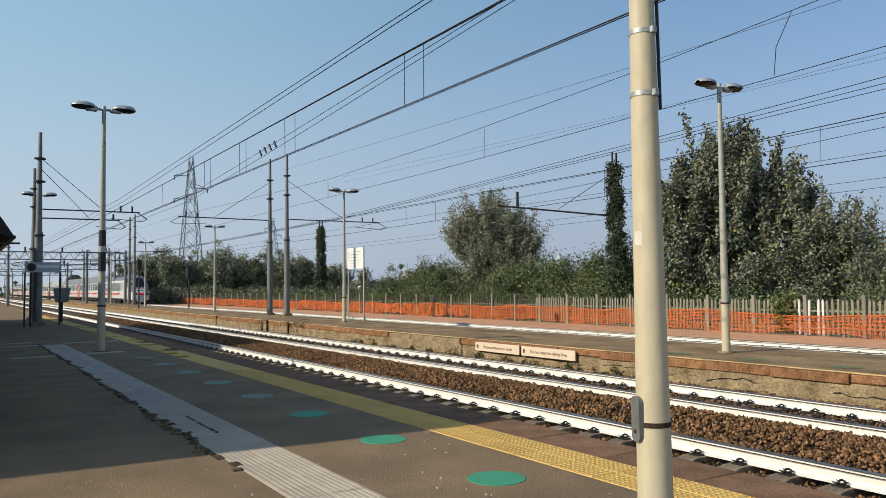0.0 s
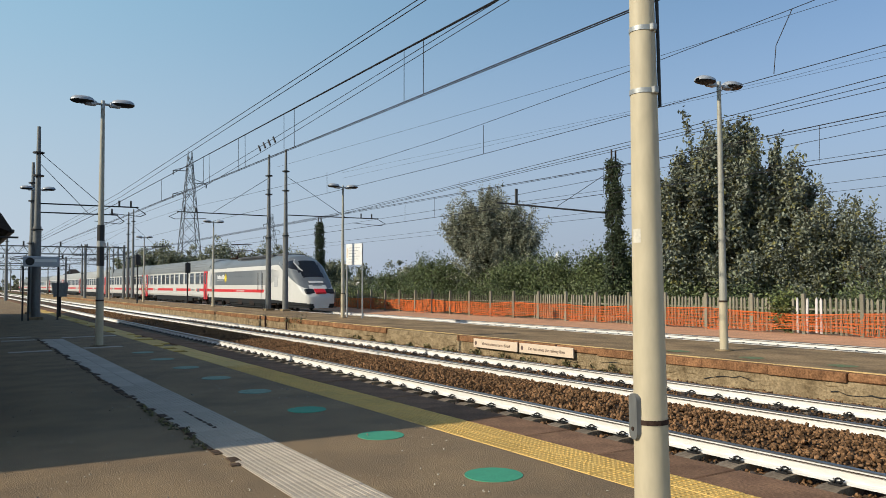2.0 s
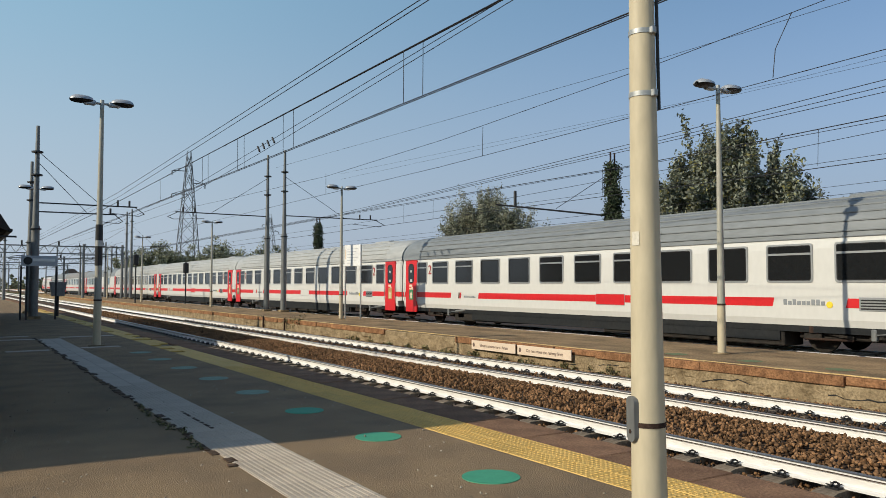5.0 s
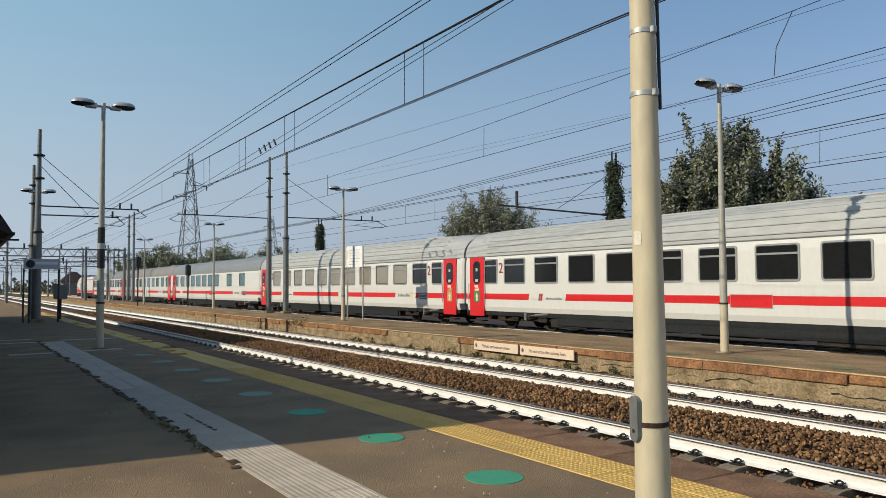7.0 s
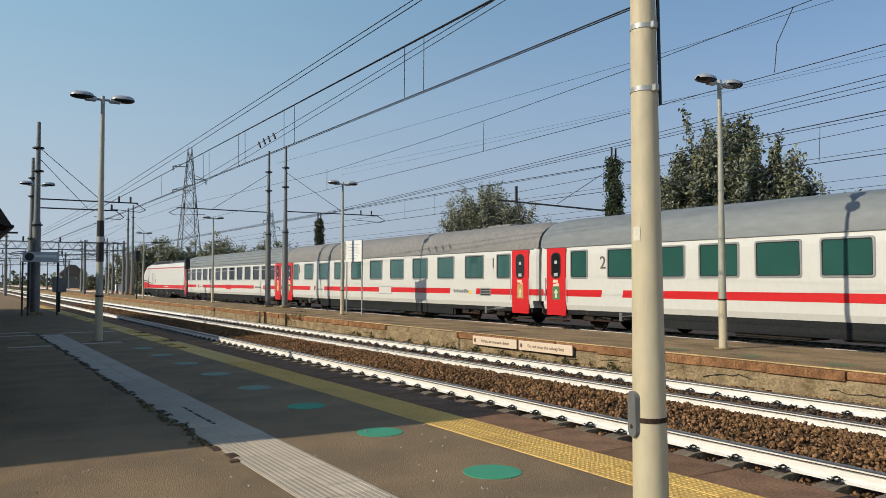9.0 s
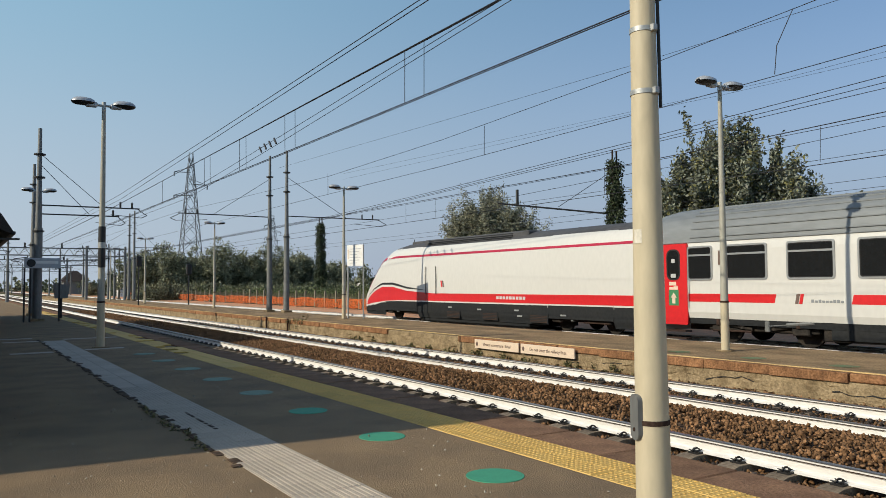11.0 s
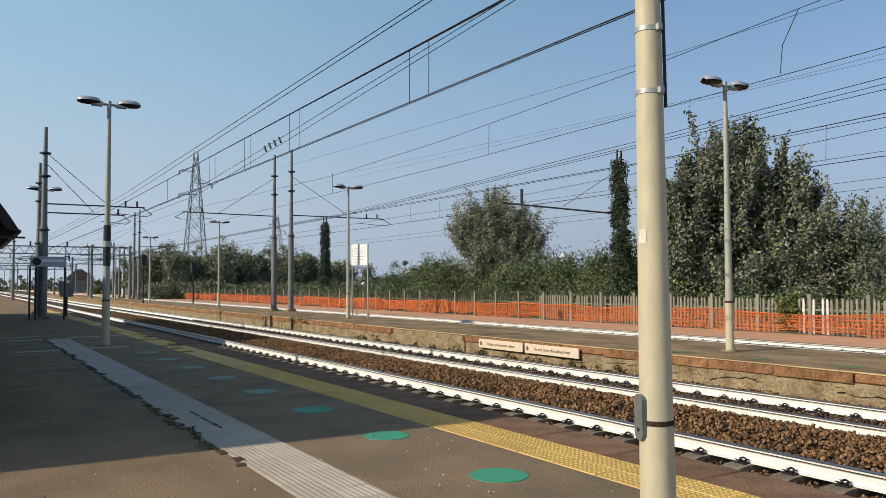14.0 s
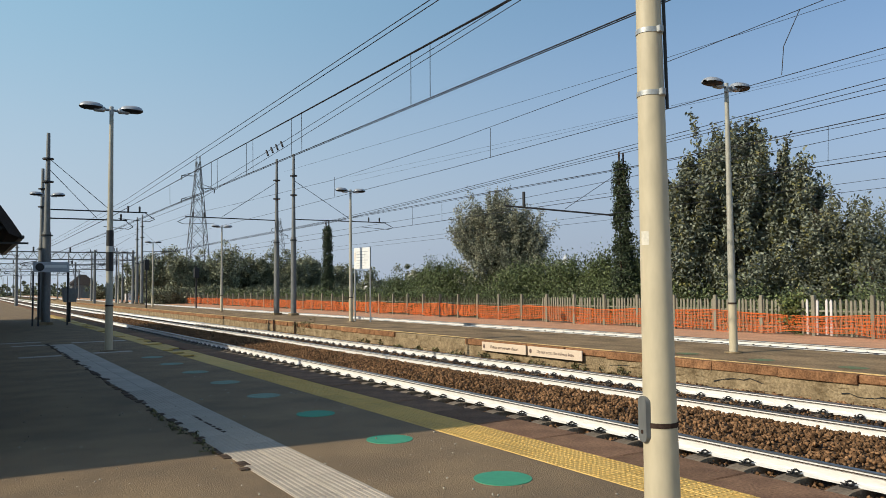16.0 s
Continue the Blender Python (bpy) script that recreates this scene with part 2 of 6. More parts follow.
M["panel_fade"] = fade_paint()


# ---- mesh building ----
class MB:
    """Collects vertices and faces of one mesh."""

    def __init__(self):
        self.v, self.f = [], []

    def add(self, vs, fs):
        o = len(self.v)
        self.v += [tuple(p) for p in vs]
        self.f += [tuple(i + o for i in q) for q in fs]
        return self

    def box(self, x0, x1, y0, y1, z0, z1, c=0.0):
        """A block; c: width of its bevel."""
        if c <= 0:
            return self.add([(x0, y0, z0), (x1, y0, z0), (x1, y1, z0), (x0, y1, z0), (x0, y0, z1), (x1, y0, z1), (x1, y1, z1), (x0, y1, z1)],
                            [(0, 3, 2, 1), (4, 5, 6, 7), (0, 1, 5, 4), (1, 2, 6, 5), (2, 3, 7, 6), (3, 0, 4, 7)])
        vs = []
        for z, k in ((z0, c), (z0 + c, 0), (z1 - c, 0), (z1, c)):
            a, b, d, e = x0 + k, x1 - k, y0 + k, y1 - k
            vs += [(a + c - k, d, z), (b - c + k, d, z), (b, d + c - k, z), (b, e - c + k, z), (b - c + k, e, z), (a + c - k, e, z), (a, e - c + k, z), (a, d + c - k, z)]
        fs = [tuple(range(7, -1, -1)), tuple(range(24, 32))]
        for r in range(3):
            fs += [(r * 8 + i, r * 8 + (i + 1) % 8, r * 8 + 8 + (i + 1) % 8, r * 8 + 8 + i) for i in range(8)]
        return self.add(vs, fs)

    def tube(self, p, q, r, r2=None, n=8, caps=True):
        p, q = Vector(p), Vector(q)
        r2 = r if r2 is None else r2
        d = (q - p).normalized()
        u = d.orthogonal().normalized()
        w = d.cross(u)
        vs = [p + (u * math.cos(2 * math.pi * i / n) + w * math.sin(2 * math.pi * i / n)) * r for i in range(n)]
        vs += [q + (u * math.cos(2 * math.pi * i / n) + w * math.sin(2 * math.pi * i / n)) * r2 for i in range(n)]
        fs = [(i, (i + 1) % n, n + (i + 1) % n, n + i) for i in range(n)]
        if caps:
            fs += [tuple(range(n - 1, -1, -1)), tuple(range(n, 2 * n))]
        return self.add(vs, fs)

    def prism(self, profile, y0, y1):
        """Extrudes a closed (x, z) outline along y."""
        n = len(profile)
        vs = [(x, y0, z) for x, z in profile] + [(x, y1, z) for x, z in profile]
        return self.add(vs, [(i, (i + 1) % n, n + (i + 1) % n, n + i) for i in range(n)] + [tuple(range(n - 1, -1, -1)), tuple(range(n, 2 * n))])

    def slab(self, outline, x0, x1):
        """Extrudes a closed (y, z) outline along x."""
        n = len(outline)
        vs = [(x0, y, z) for y, z in outline] + [(x1, y, z) for y, z in outline]
        return self.add(vs, [(i, (i + 1) % n, n + (i + 1) % n, n + i) for i in range(n)] + [tuple(range(n - 1, -1, -1)), tuple(range(n, 2 * n))])

    def ring(self, outer, inner, x0, x1):
        """A flat frame between two (y, z) outlines of equal count, from x0 to x1."""
        n = len(outer)
        vs = [(x, y, z) for x in (x0, x1) for o in (outer, inner) for y, z in o]
        fs = []
        for i in range(n):
            j = (i + 1) % n
            fs += [(i, j, n + j, n + i), (2 * n + i, 3 * n + i, 3 * n + j, 2 * n + j), (i, 2 * n + i, 2 * n + j, j), (n + i, n + j, 3 * n + j, 3 * n + i)]
        return self.add(vs, fs)

    def mesh(self, name, mat, smooth=False):
        me = bpy.data.meshes.new(name)
        me.from_pydata(self.v, [], self.f)
        bm = bmesh.new()
        bm.from_mesh(me)
        bmesh.ops.recalc_face_normals(bm, faces=bm.faces)
        bm.to_mesh(me)
        bm.free()
        me.materials.append(mat)
        if smooth:
            me.shade_smooth()
            me.set_sharp_from_angle(angle=radians(38))
        return me


def rrect(y0, y1, z0, z1, r, k=4):
    """A rounded rectangle in (y, z)."""
    pts = []
    for cy, cz, a in ((y1 - r, z1 - r, 0), (y0 + r, z1 - r, 90), (y0 + r, z0 + r, 180), (y1 - r, z0 + r, 270)):
        for i in range(k + 1):
            t = radians(a + 90 * i / k)
            pts.append((cy + r * math.cos(t), cz + r * math.sin(t)))
    return pts


def part(name, mb, mat, parent=None, label="", smooth=False, at=None):
    """Links a mesh as one object under a thing."""
    me = mb if isinstance(mb, bpy.types.Mesh) else mb.mesh(name, mat, smooth)
    ob = new(name, me)
    if parent:
        ob.parent = parent
    if at:
        ob.location = at
    if label:
        tagged(ob, label)
    return ob


def thing(name, label, category, group="", at=(0, 0, 0), kind=""):
    ob = new(name)
    ob.location = at
    return tagged(ob, label, category, group, kind)


def raw_mesh(name, verts, faces, mat, smooth=False):
    """A mesh from numpy arrays of vertices and equal-sized faces."""
    me = bpy.data.meshes.new(name)
    k = faces.shape[1]
    me.vertices.add(len(verts))
    me.vertices.foreach_set("co", np.ascontiguousarray(verts, dtype=np.float32).ravel())
    me.loops.add(faces.size)
    me.loops.foreach_set("vertex_index", np.ascontiguousarray(faces, dtype=np.int32).ravel())
    me.polygons.add(len(faces))
    me.polygons.foreach_set("loop_start", np.arange(0, faces.size, k, dtype=np.int32))
    me.update(calc_edges=True)
    me.validate()
    me.materials.append(mat)
    if smooth:
        me.shade_smooth()
    return me


rng = np.random.default_rng(7)


def text_part(word, size, mat, parent, m, name="lettering"):
    cu = bpy.data.curves.new(name, "FONT")
    cu.body, cu.size, cu.extrude = word, size, 0.002
    cu.align_x, cu.align_y = "CENTER", "CENTER"
    tmp = bpy.data.objects.new("tmp", cu)
    me = bpy.data.meshes.new_from_object(tmp)
    bpy.data.objects.remove(tmp)
    me.materials.clear()
    me.materials.append(mat)
    ob = new(name, me)
    ob.parent = parent
    ob.matrix_local = m
    return ob


# ---- ground, platforms ----
ICO_V = np.array([(0, 0, 1), (0.89, 0, 0.45), (0.28, 0.85, 0.45), (-0.72, 0.53, 0.45), (-0.72, -0.53, 0.45), (0.28, -0.85, 0.45),
                  (0.72, 0.53, -0.45), (-0.28, 0.85, -0.45), (-0.89, 0, -0.45), (-0.28, -0.85, -0.45), (0.72, -0.53, -0.45), (0, 0, -1)])
ICO_F = np.array([(0, 1, 2), (0, 2, 3), (0, 3, 4), (0, 4, 5), (0, 5, 1), (1, 6, 2), (2, 7, 3), (3, 8, 4), (4, 9, 5), (5, 10, 1),
                  (6, 7, 2), (7, 8, 3), (8, 9, 4), (9, 10, 5), (10, 6, 1), (11, 7, 6), (11, 8, 7), (11, 9, 8), (11, 10, 9), (11, 6, 10)])


RAIL_Z = -0.41
def ground():
    mb = MB().box(-900, 1500, -300, 2600, -1.6, -0.86)
    g = part("ground", mb, M["field"])
    tagged(g, "flat dry grass and bare earth ground", "ground", kind="structure")
    bed = part("track_bed", MB().prism([(4.9, -0.95), (13.1, -0.95), (13.1, -0.62), (11.95, -0.62), (11.9, -0.68), (10.1, -0.68), (9.9, -0.58), (9.0, -0.47), (8.1, -0.56), (7.85, -0.69), (4.9, -0.69)], -40, 420), M["bed"])
    tagged(bed, "brown ballast bed under the two near tracks", "track bed", kind="structure")
    bed3 = part("track_bed", MB().prism([(16.74, -0.95), (26.0, -0.95), (25.2, -0.50), (22.0, -0.44), (18.6, -0.44), (16.74, -0.56)], -40, 420), M["bed"])
    tagged(bed3, "brown ballast bed of the far track", "track bed", kind="structure")
    strip = part("gravel_strip", MB().prism([(22.1, -0.9), (27.9, -0.9), (27.9, -0.42), (26.5, -0.43), (23.4, -0.42), (22.1, -0.44)], -40, 420), M["red_earth"])
    tagged(strip, "reddish gravel strip beside the far track", "gravel", kind="structure")


def platform_near():
    pl = part("platform_near", MB().box(-14, 4.166, -25, 140, -0.9, 0.0), M["asphalt"])
    tagged(pl, "worn brown asphalt platform with a sunlit and a shaded part", "platform", kind="structure")
    part("platform_core", MB().box(4.172, 5.05, -25, 140, -0.9, -0.035), M["conc"], pl)
    # yellow paving slabs with raised domes
    slab = MB().box(0.0, 0.265, 0.004, 0.496, -0.03, 0.004, 0.006)
    for i in range(5):
        for j in range(9):
            y = 0.03 + j * 0.054
            slab.box(0.025 + i * 0.05, 0.048 + i * 0.05, y, y + 0.024, 0.003, 0.008)
    me = slab.mesh("slab", M["yellow"])
    worn = MB().box(0.0, 0.265, 0.004, 0.496, -0.03, 0.004, 0.006).mesh("slab", M["yellow"])
    for k in range(140):
        y = -10 + k * 0.5
        for c in range(2):
            if y > 17 and random.random() < 0.18:
                continue
            part("slab", me if y < 14 else worn, None, pl, at=(4.175 + c * 0.268, y, -0.001 + random.uniform(-0.002, 0.002)))
    # coping stones
    st = MB().box(0.0, 0.58, 0.004, 0.995, -0.24, 0.0, 0.018).mesh("coping_stone", M["coping"])
    for k in range(90):
        part("coping_stone", st, None, pl, at=(4.715 + random.uniform(-0.012, 0.012), -8 + k * 1.0, random.uniform(-0.012, 0.002)))
    part("coping_run", MB().box(4.72, 5.29, 82.1, 140, -0.24, -0.004), M["coping"], pl)
    part("wall_face", MB().box(5.05, 5.2, -25, 140, -0.9, -0.245), M["conc"], pl)
    # pale ribbed guidance path
    rib = MB().box(0.0, 0.288, 0.003, 0.297, -0.03, 0.003, 0.003)
    for i in range(6):
        rib.box(0.016 + i * 0.046, 0.04 + i * 0.046, 0.006, 0.294, 0.002, 0.007)
    me = rib.mesh("tile", M["tactile"])
    plain = MB().box(0.0, 0.288, 0.003, 0.297, -0.03, 0.004, 0.003).mesh("tile", M["tactile"])
    for k in range(104):
        y = -7.4 + k * 0.3
        for c in range(2):
            part("tile", me if y < 12 else plain, None, pl, at=(2.01 + c * 0.292, y, 0.002 + random.uniform(-0.0015, 0.0015)))
    for x0, y, n in ((1.1, 23.6, 3), (2.62, 24.2, 5), (1.05, 19.45, 3), (2.62, 19.85, 3), (0.75, 25.0, 4)):
        for k in range(n):
            part("tile", plain, None, pl, at=(x0 + k * 0.292, y + 0.04 * k, 0.002))
    # crumbling seams along the path
    s = MB()
    for k in range(70):
        y = 6.2 + k * 0.26 + random.uniform(-0.1, 0.1)
        x = 1.985 + random.uniform(-0.06, 0.02)
        s.box(x, x + random.uniform(0.03, 0.11), y, y + random.uniform(0.06, 0.22), -0.01, 0.009 + random.uniform(0, 0.004), 0.002)
    for k in range(11):
        y = 8.05 + k * 0.12 + random.uniform(-0.02, 0.02)
        s.box(2.285, 2.31 + random.uniform(0.0, 0.03), y, y + random.uniform(0.04, 0.1), -0.01, 0.0085, 0.001)
    sm = part("broken_seam", s, M["bed"], pl)
    tagged(sm, kind="stuff")
    cover = part("manhole_cover", MB().box(-0.55, 0.42, 11.5, 12.5, -0.02, 0.006, 0.004), M["galv"])
    tagged(cover, "flat grey metal cover set in the platform", "cover")


def dots():
    n = 40
    for i in range(8):
        mb = MB()
        ring = [(0.225 * math.cos(2 * math.pi * k / n), 0.225 * math.sin(2 * math.pi * k / n)) for k in range(n)]
        mb.add([(x, y, 0.0) for x, y in ring] + [(x, y, 0.005) for x, y in ring], [tuple(range(n, 2 * n))] + [(k, (k + 1) % n, n + (k + 1) % n, n + k) for k in range(n)])
        d = part("floor_dot", mb, M["green_dot" if i < 3 else "green_pale"], at=(3.55, 4.9 + 1.865 * i, 0.0))
        tagged(d, "round green painted waiting mark on the asphalt", "floor mark", "waiting marks")


def platform_far():
    pl = part("platform_island", MB().box(13.09, 16.72, -25, 160, -0.95, -0.055), M["plat2"])
    tagged(pl, "island platform with worn brown asphalt top", "platform", kind="structure")
    part("edge_line", MB().box(12.985, 13.06, -25, 160, -0.06, -0.042), M["line"], pl)
    st = [MB().box(0.0, 0.30, 0.004, 1.497, -0.17, 0.0, 0.008).mesh("coping_stone", M["rust_conc"]),
          MB().box(0.02, 0.28, 0.004, 1.497, -0.15, -0.006, 0.02).mesh("coping_stone", M["rust_conc"]),
          MB().box(0.04, 0.30, 0.0, 1.5, -0.2, -0.015, 0.03).mesh("coping_stone", M["conc"])]
    for k in range(80):
        y = -6 + k * 1.5
        bad = 18.4 < y < 24
        part("coping_stone", st[2 if bad else int(k % 5 == 3)], None, pl, at=(12.80 + random.uniform(-0.01, 0.02), y, -0.05 + random.uniform(-0.012, 0.0)))
    part("wall_face", MB().box(12.84, 13.06, -25, 160, -0.95, -0.215), M["conc"], pl)
    rub = MB()
    for k in range(420):
        y = random.uniform(-4, 46)
        sz = random.uniform(0.05, 0.2)
        zz = -0.6 + random.random() ** 1.6 * 0.34
        vs = [Vector(q) * sz * random.uniform(0.7, 1.25) for q in ICO_V]
        rub.add([(12.85 + v.x * 0.25, y + v.y * 1.8, zz + v.z * 0.6) for v in vs], [tuple(int(i) for i in f) for f in ICO_F])
    tagged(part("crumbled_face", rub, M["conc"], pl), kind="stuff")
    for y0, n, z0 in ((9.2, 9, -0.36), (11.6, 14, -0.30), (14.2, 10, -0.42), (17.0, 12, -0.33), (6.4, 10, -0.40)):
        cr, z = MB(), z0
        for k in range(n):
            z2 = z + random.uniform(-0.05, 0.055)
            w1, w2 = random.uniform(0.003, 0.013), random.uniform(0.003, 0.013)
            ya, yb = y0 + 0.14 * k, y0 + 0.14 * (k + 1)
            cr.add([(12.822, ya, z - w1), (12.822, yb, z2 - w2), (12.822, yb, z2 + w2), (12.822, ya, z + w1)], [(0, 1, 2, 3)])
            z = z2
        part("crack", cr, M["black"], pl, "dark open crack")
    for y in (11.95, 10.05, 8.16):
        ring = [(0.24 * math.cos(k * 0.2094) * random.uniform(0.86, 1.1), 0.26 * math.sin(k * 0.2094) * random.uniform(0.86, 1.1)) for k in range(30)]
        d = part("floor_mark", MB().add([(x, y2, 0) for x, y2 in ring], [tuple(range(30))]), M["green_faded"], at=(13.8, y, -0.050))
        tagged(d, "faded green waiting mark worn into the island platform", "floor mark", "faded marks")
    for y in (36.2, 33.4):
        part("post_stub", MB().box(12.72, 12.79, y, y + 0.08, -0.6, -0.0, 0.01), M["iron"], pl)


# ---- tracks ----
def rail_profile(w=1.0):
    half = [(0.070, 0.0), (0.070, 0.012), (0.020, 0.032), (0.010, 0.05), (0.010, 0.118), (0.034, 0.132), (0.036, 0.160), (0.030, 0.170)]
    return [(x, z - 0.170) for x, z in half] + [(-x, z - 0.170) for x, z in reversed(half)]


def track(x, z, y0, y1, label, sleepers, near):
    tr = thing("railway_track", label, "railway track", "tracks", at=(x, 0, z))
    for side in (-0.7525, 0.7525):
        body = MB().prism([(px + side, pz) for px, pz in rail_profile()], y0, y1)
        part("rail", body, M["rail_white"], tr, "rail with whitewashed web and foot")
        part("rail_head", MB().box(side - 0.037, side + 0.037, y0, y1, -0.018, 0.003, 0.006), M["rail_steel"], tr)
        # added dark strip that paints the shade under the rail head
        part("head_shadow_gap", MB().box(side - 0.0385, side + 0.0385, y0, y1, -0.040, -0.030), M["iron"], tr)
    sl = MB().prism([(-1.2, -0.38), (1.2, -0.38), (1.2, -0.20), (0.95, -0.165), (0.5, -0.175), (0.35, -0.21), (-0.35, -0.21), (-0.5, -0.175), (-0.95, -0.165), (-1.2, -0.20)], -0.12, 0.12)
    me = sl.mesh("sleeper", M["sleeper"])
    clip = MB()
    ends = [(0.035 * math.cos(a), (a - 2.2) * 0.018, -0.135 + 0.03 * math.sin(a)) for a in [k * 0.62 for k in range(8)]]
    rows = []
    for i, q in enumerate(ends):
        d = (Vector(ends[min(i + 1, 7)]) - Vector(ends[max(i - 1, 0)])).normalized()
        u = d.orthogonal().normalized()
        w = d.cross(u)
        rows += [tuple(Vector(q) + (u * math.cos(1.2566 * j) + w * math.sin(1.2566 * j)) * 0.013) for j in range(5)]
    clip.add(rows, [(i * 5 + j, i * 5 + (j + 1) % 5, i * 5 + 5 + (j + 1) % 5, i * 5 + 5 + j) for i in range(7) for j in range(5)])
    for sx, sy in ((0.05, 0.07), (-0.05, 0.06), (0.06, -0.05), (-0.04, -0.08)):
        clip.tube((0, 0, -0.15), (sx, sy, -0.125), 0.014, 0.006, 5)
    clip.box(-0.05, 0.05, -0.07, 0.07, -0.172, -0.15)
    cme = clip.mesh("fastening", M["black"])
    for k in range(sleepers):
        y = near + k * 0.6
        part("sleeper", me, None, tr, at=(0, y + random.uniform(-0.015, 0.015), 0))
        for cx in (-0.8725, -0.6325, 0.6325, 0.8725):
            part("fastening", cme, None, tr, at=(cx, y, 0))
    return tr


def stones(name, n, xs, ys, top, size, mat, label):
    """Loose stones over a strip; top(x) is the height on which they lie."""
    c = np.stack([rng.uniform(*xs, n), ys[0] + (ys[1] - ys[0]) * rng.random(n) ** 1.5, np.zeros(n)], 1)
    c[:, 2] = top(c[:, 0]) + rng.normal(0, 0.012, n)
    sc = rng.uniform(size[0], size[1], (n, 1, 1)) * rng.uniform(0.55, 1.25, (n, 1, 3))
    v = ICO_V[None] * rng.uniform(0.5, 1.35, (n, 12, 1)) * sc
    a = rng.uniform(0, 6.28, n)
    ca, sa = np.cos(a)[:, None], np.sin(a)[:, None]
    v = np.stack([v[..., 0] * ca - v[..., 1] * sa, v[..., 0] * sa + v[..., 1] * ca, v[..., 2]], -1) + c[:, None]
    f = (ICO_F[None] + 12 * np.arange(n)[:, None, None]).reshape(-1, 3)
    ob = new(name, raw_mesh(name, v.reshape(-1, 3), f, mat))
    return tagged(ob, label, "ballast", kind="stuff")


def ballast_top(x):
    """Ballast height across the two near tracks: heaped between them, low inside the gauge."""
    t = np.full_like(x, -0.665)
    t = np.where((x > 7.85) & (x < 10.1), -0.53 + 0.10 * np.sin((x - 7.85) / 2.25 * np.pi), t)
    t = np.where(x > 11.85, -0.56, t)
    t = np.where((x > 10.1) & (x < 11.85), -0.60, t)
    return t


# ---- lamps and masts ----
def lamp_post(x, y, z, height, lean=0.0, yaw=0.0, near=False):
    th = thing("street_lamp", "cream twin-headed platform lamp post" if near else "grey-topped twin-headed platform lamp post", "street lamp", "platform lamps", at=(x, y, z))
    th.rotation_euler = (0, radians(lean), radians(yaw))
    n = 24 if near else 12
    hgt = height
    part("pole_lower", MB().tube((0, 0, 0), (0, 0, 1.12), 0.095, 0.09, n), M["pole"], th, smooth=True)
    part("pole", MB().tube((0, 0, 1.10), (0, 0, hgt - 0.05), 0.086, 0.045, n), M["pole"] if near else M["pole_pale"], th, smooth=True)
    part("base_collar", MB().tube((0, 0, 0), (0, 0, 0.03), 0.2, 0.19, n), M["conc"], th)
    part("joint_band", MB().tube((0, 0, 1.09), (0, 0, 1.13), 0.099, 0.099, n), M["iron"], th)
    arm = MB().tube((-0.42, 0, hgt - 0.09), (0, 0, hgt - 0.09), 0.03, n=8).tube((0.42, 0, hgt - 0.09), (0, 0, hgt - 0.09), 0.03, n=8).tube((0, 0, hgt - 0.2), (0, 0, hgt), 0.05, n=12)
    part("cross_arm", arm, M["galv"], th)
    for s in (-1, 1):
        shell, bowl = MB(), MB()
        prof = [(0.20, 0.05), (0.23, 0.10), (0.31, 0.145), (0.46, 0.165), (0.61, 0.155), (0.69, 0.11), (0.73, 0.05)]
        k = 10
        vs, fs = [], []
        for px, r in prof:
            for i in range(k + 1):
                a = math.pi * i / k
                vs.append((s * px, 1.2 * r * math.cos(a), hgt - 0.05 + 0.0 * px + 0.75 * r * math.sin(a)))
        for a in range(len(prof) - 1):
            fs += [(a * (k + 1) + i, a * (k + 1) + i + 1, (a + 1) * (k + 1) + i + 1, (a + 1) * (k + 1) + i) for i in range(k)]
        shell.add(vs, fs)
        shell.box(min(s * 0.14, s * 0.42), max(s * 0.14, s * 0.42), -0.08, 0.08, hgt - 0.15, hgt - 0.03, 0.03)
        part("lamp_head", shell, M["lamp_shell"], th, smooth=True)
        vs, fs = [], []
        for px, r in prof:
            for i in range(k + 1):
                a = math.pi + math.pi * i / k
                vs.append((s * px, 1.1 * r * math.cos(a), hgt - 0.048 + 0.0 * px + 0.45 * r * math.sin(a)))
        for a in range(len(prof) - 1):
            fs += [(a * (k + 1) + i, a * (k + 1) + i + 1, (a + 1) * (k + 1) + i + 1, (a + 1) * (k + 1) + i) for i in range(k)]
        bowl.add(vs, fs)
        part("lamp_bowl", bowl, M["black"], th, smooth=True)
    return th


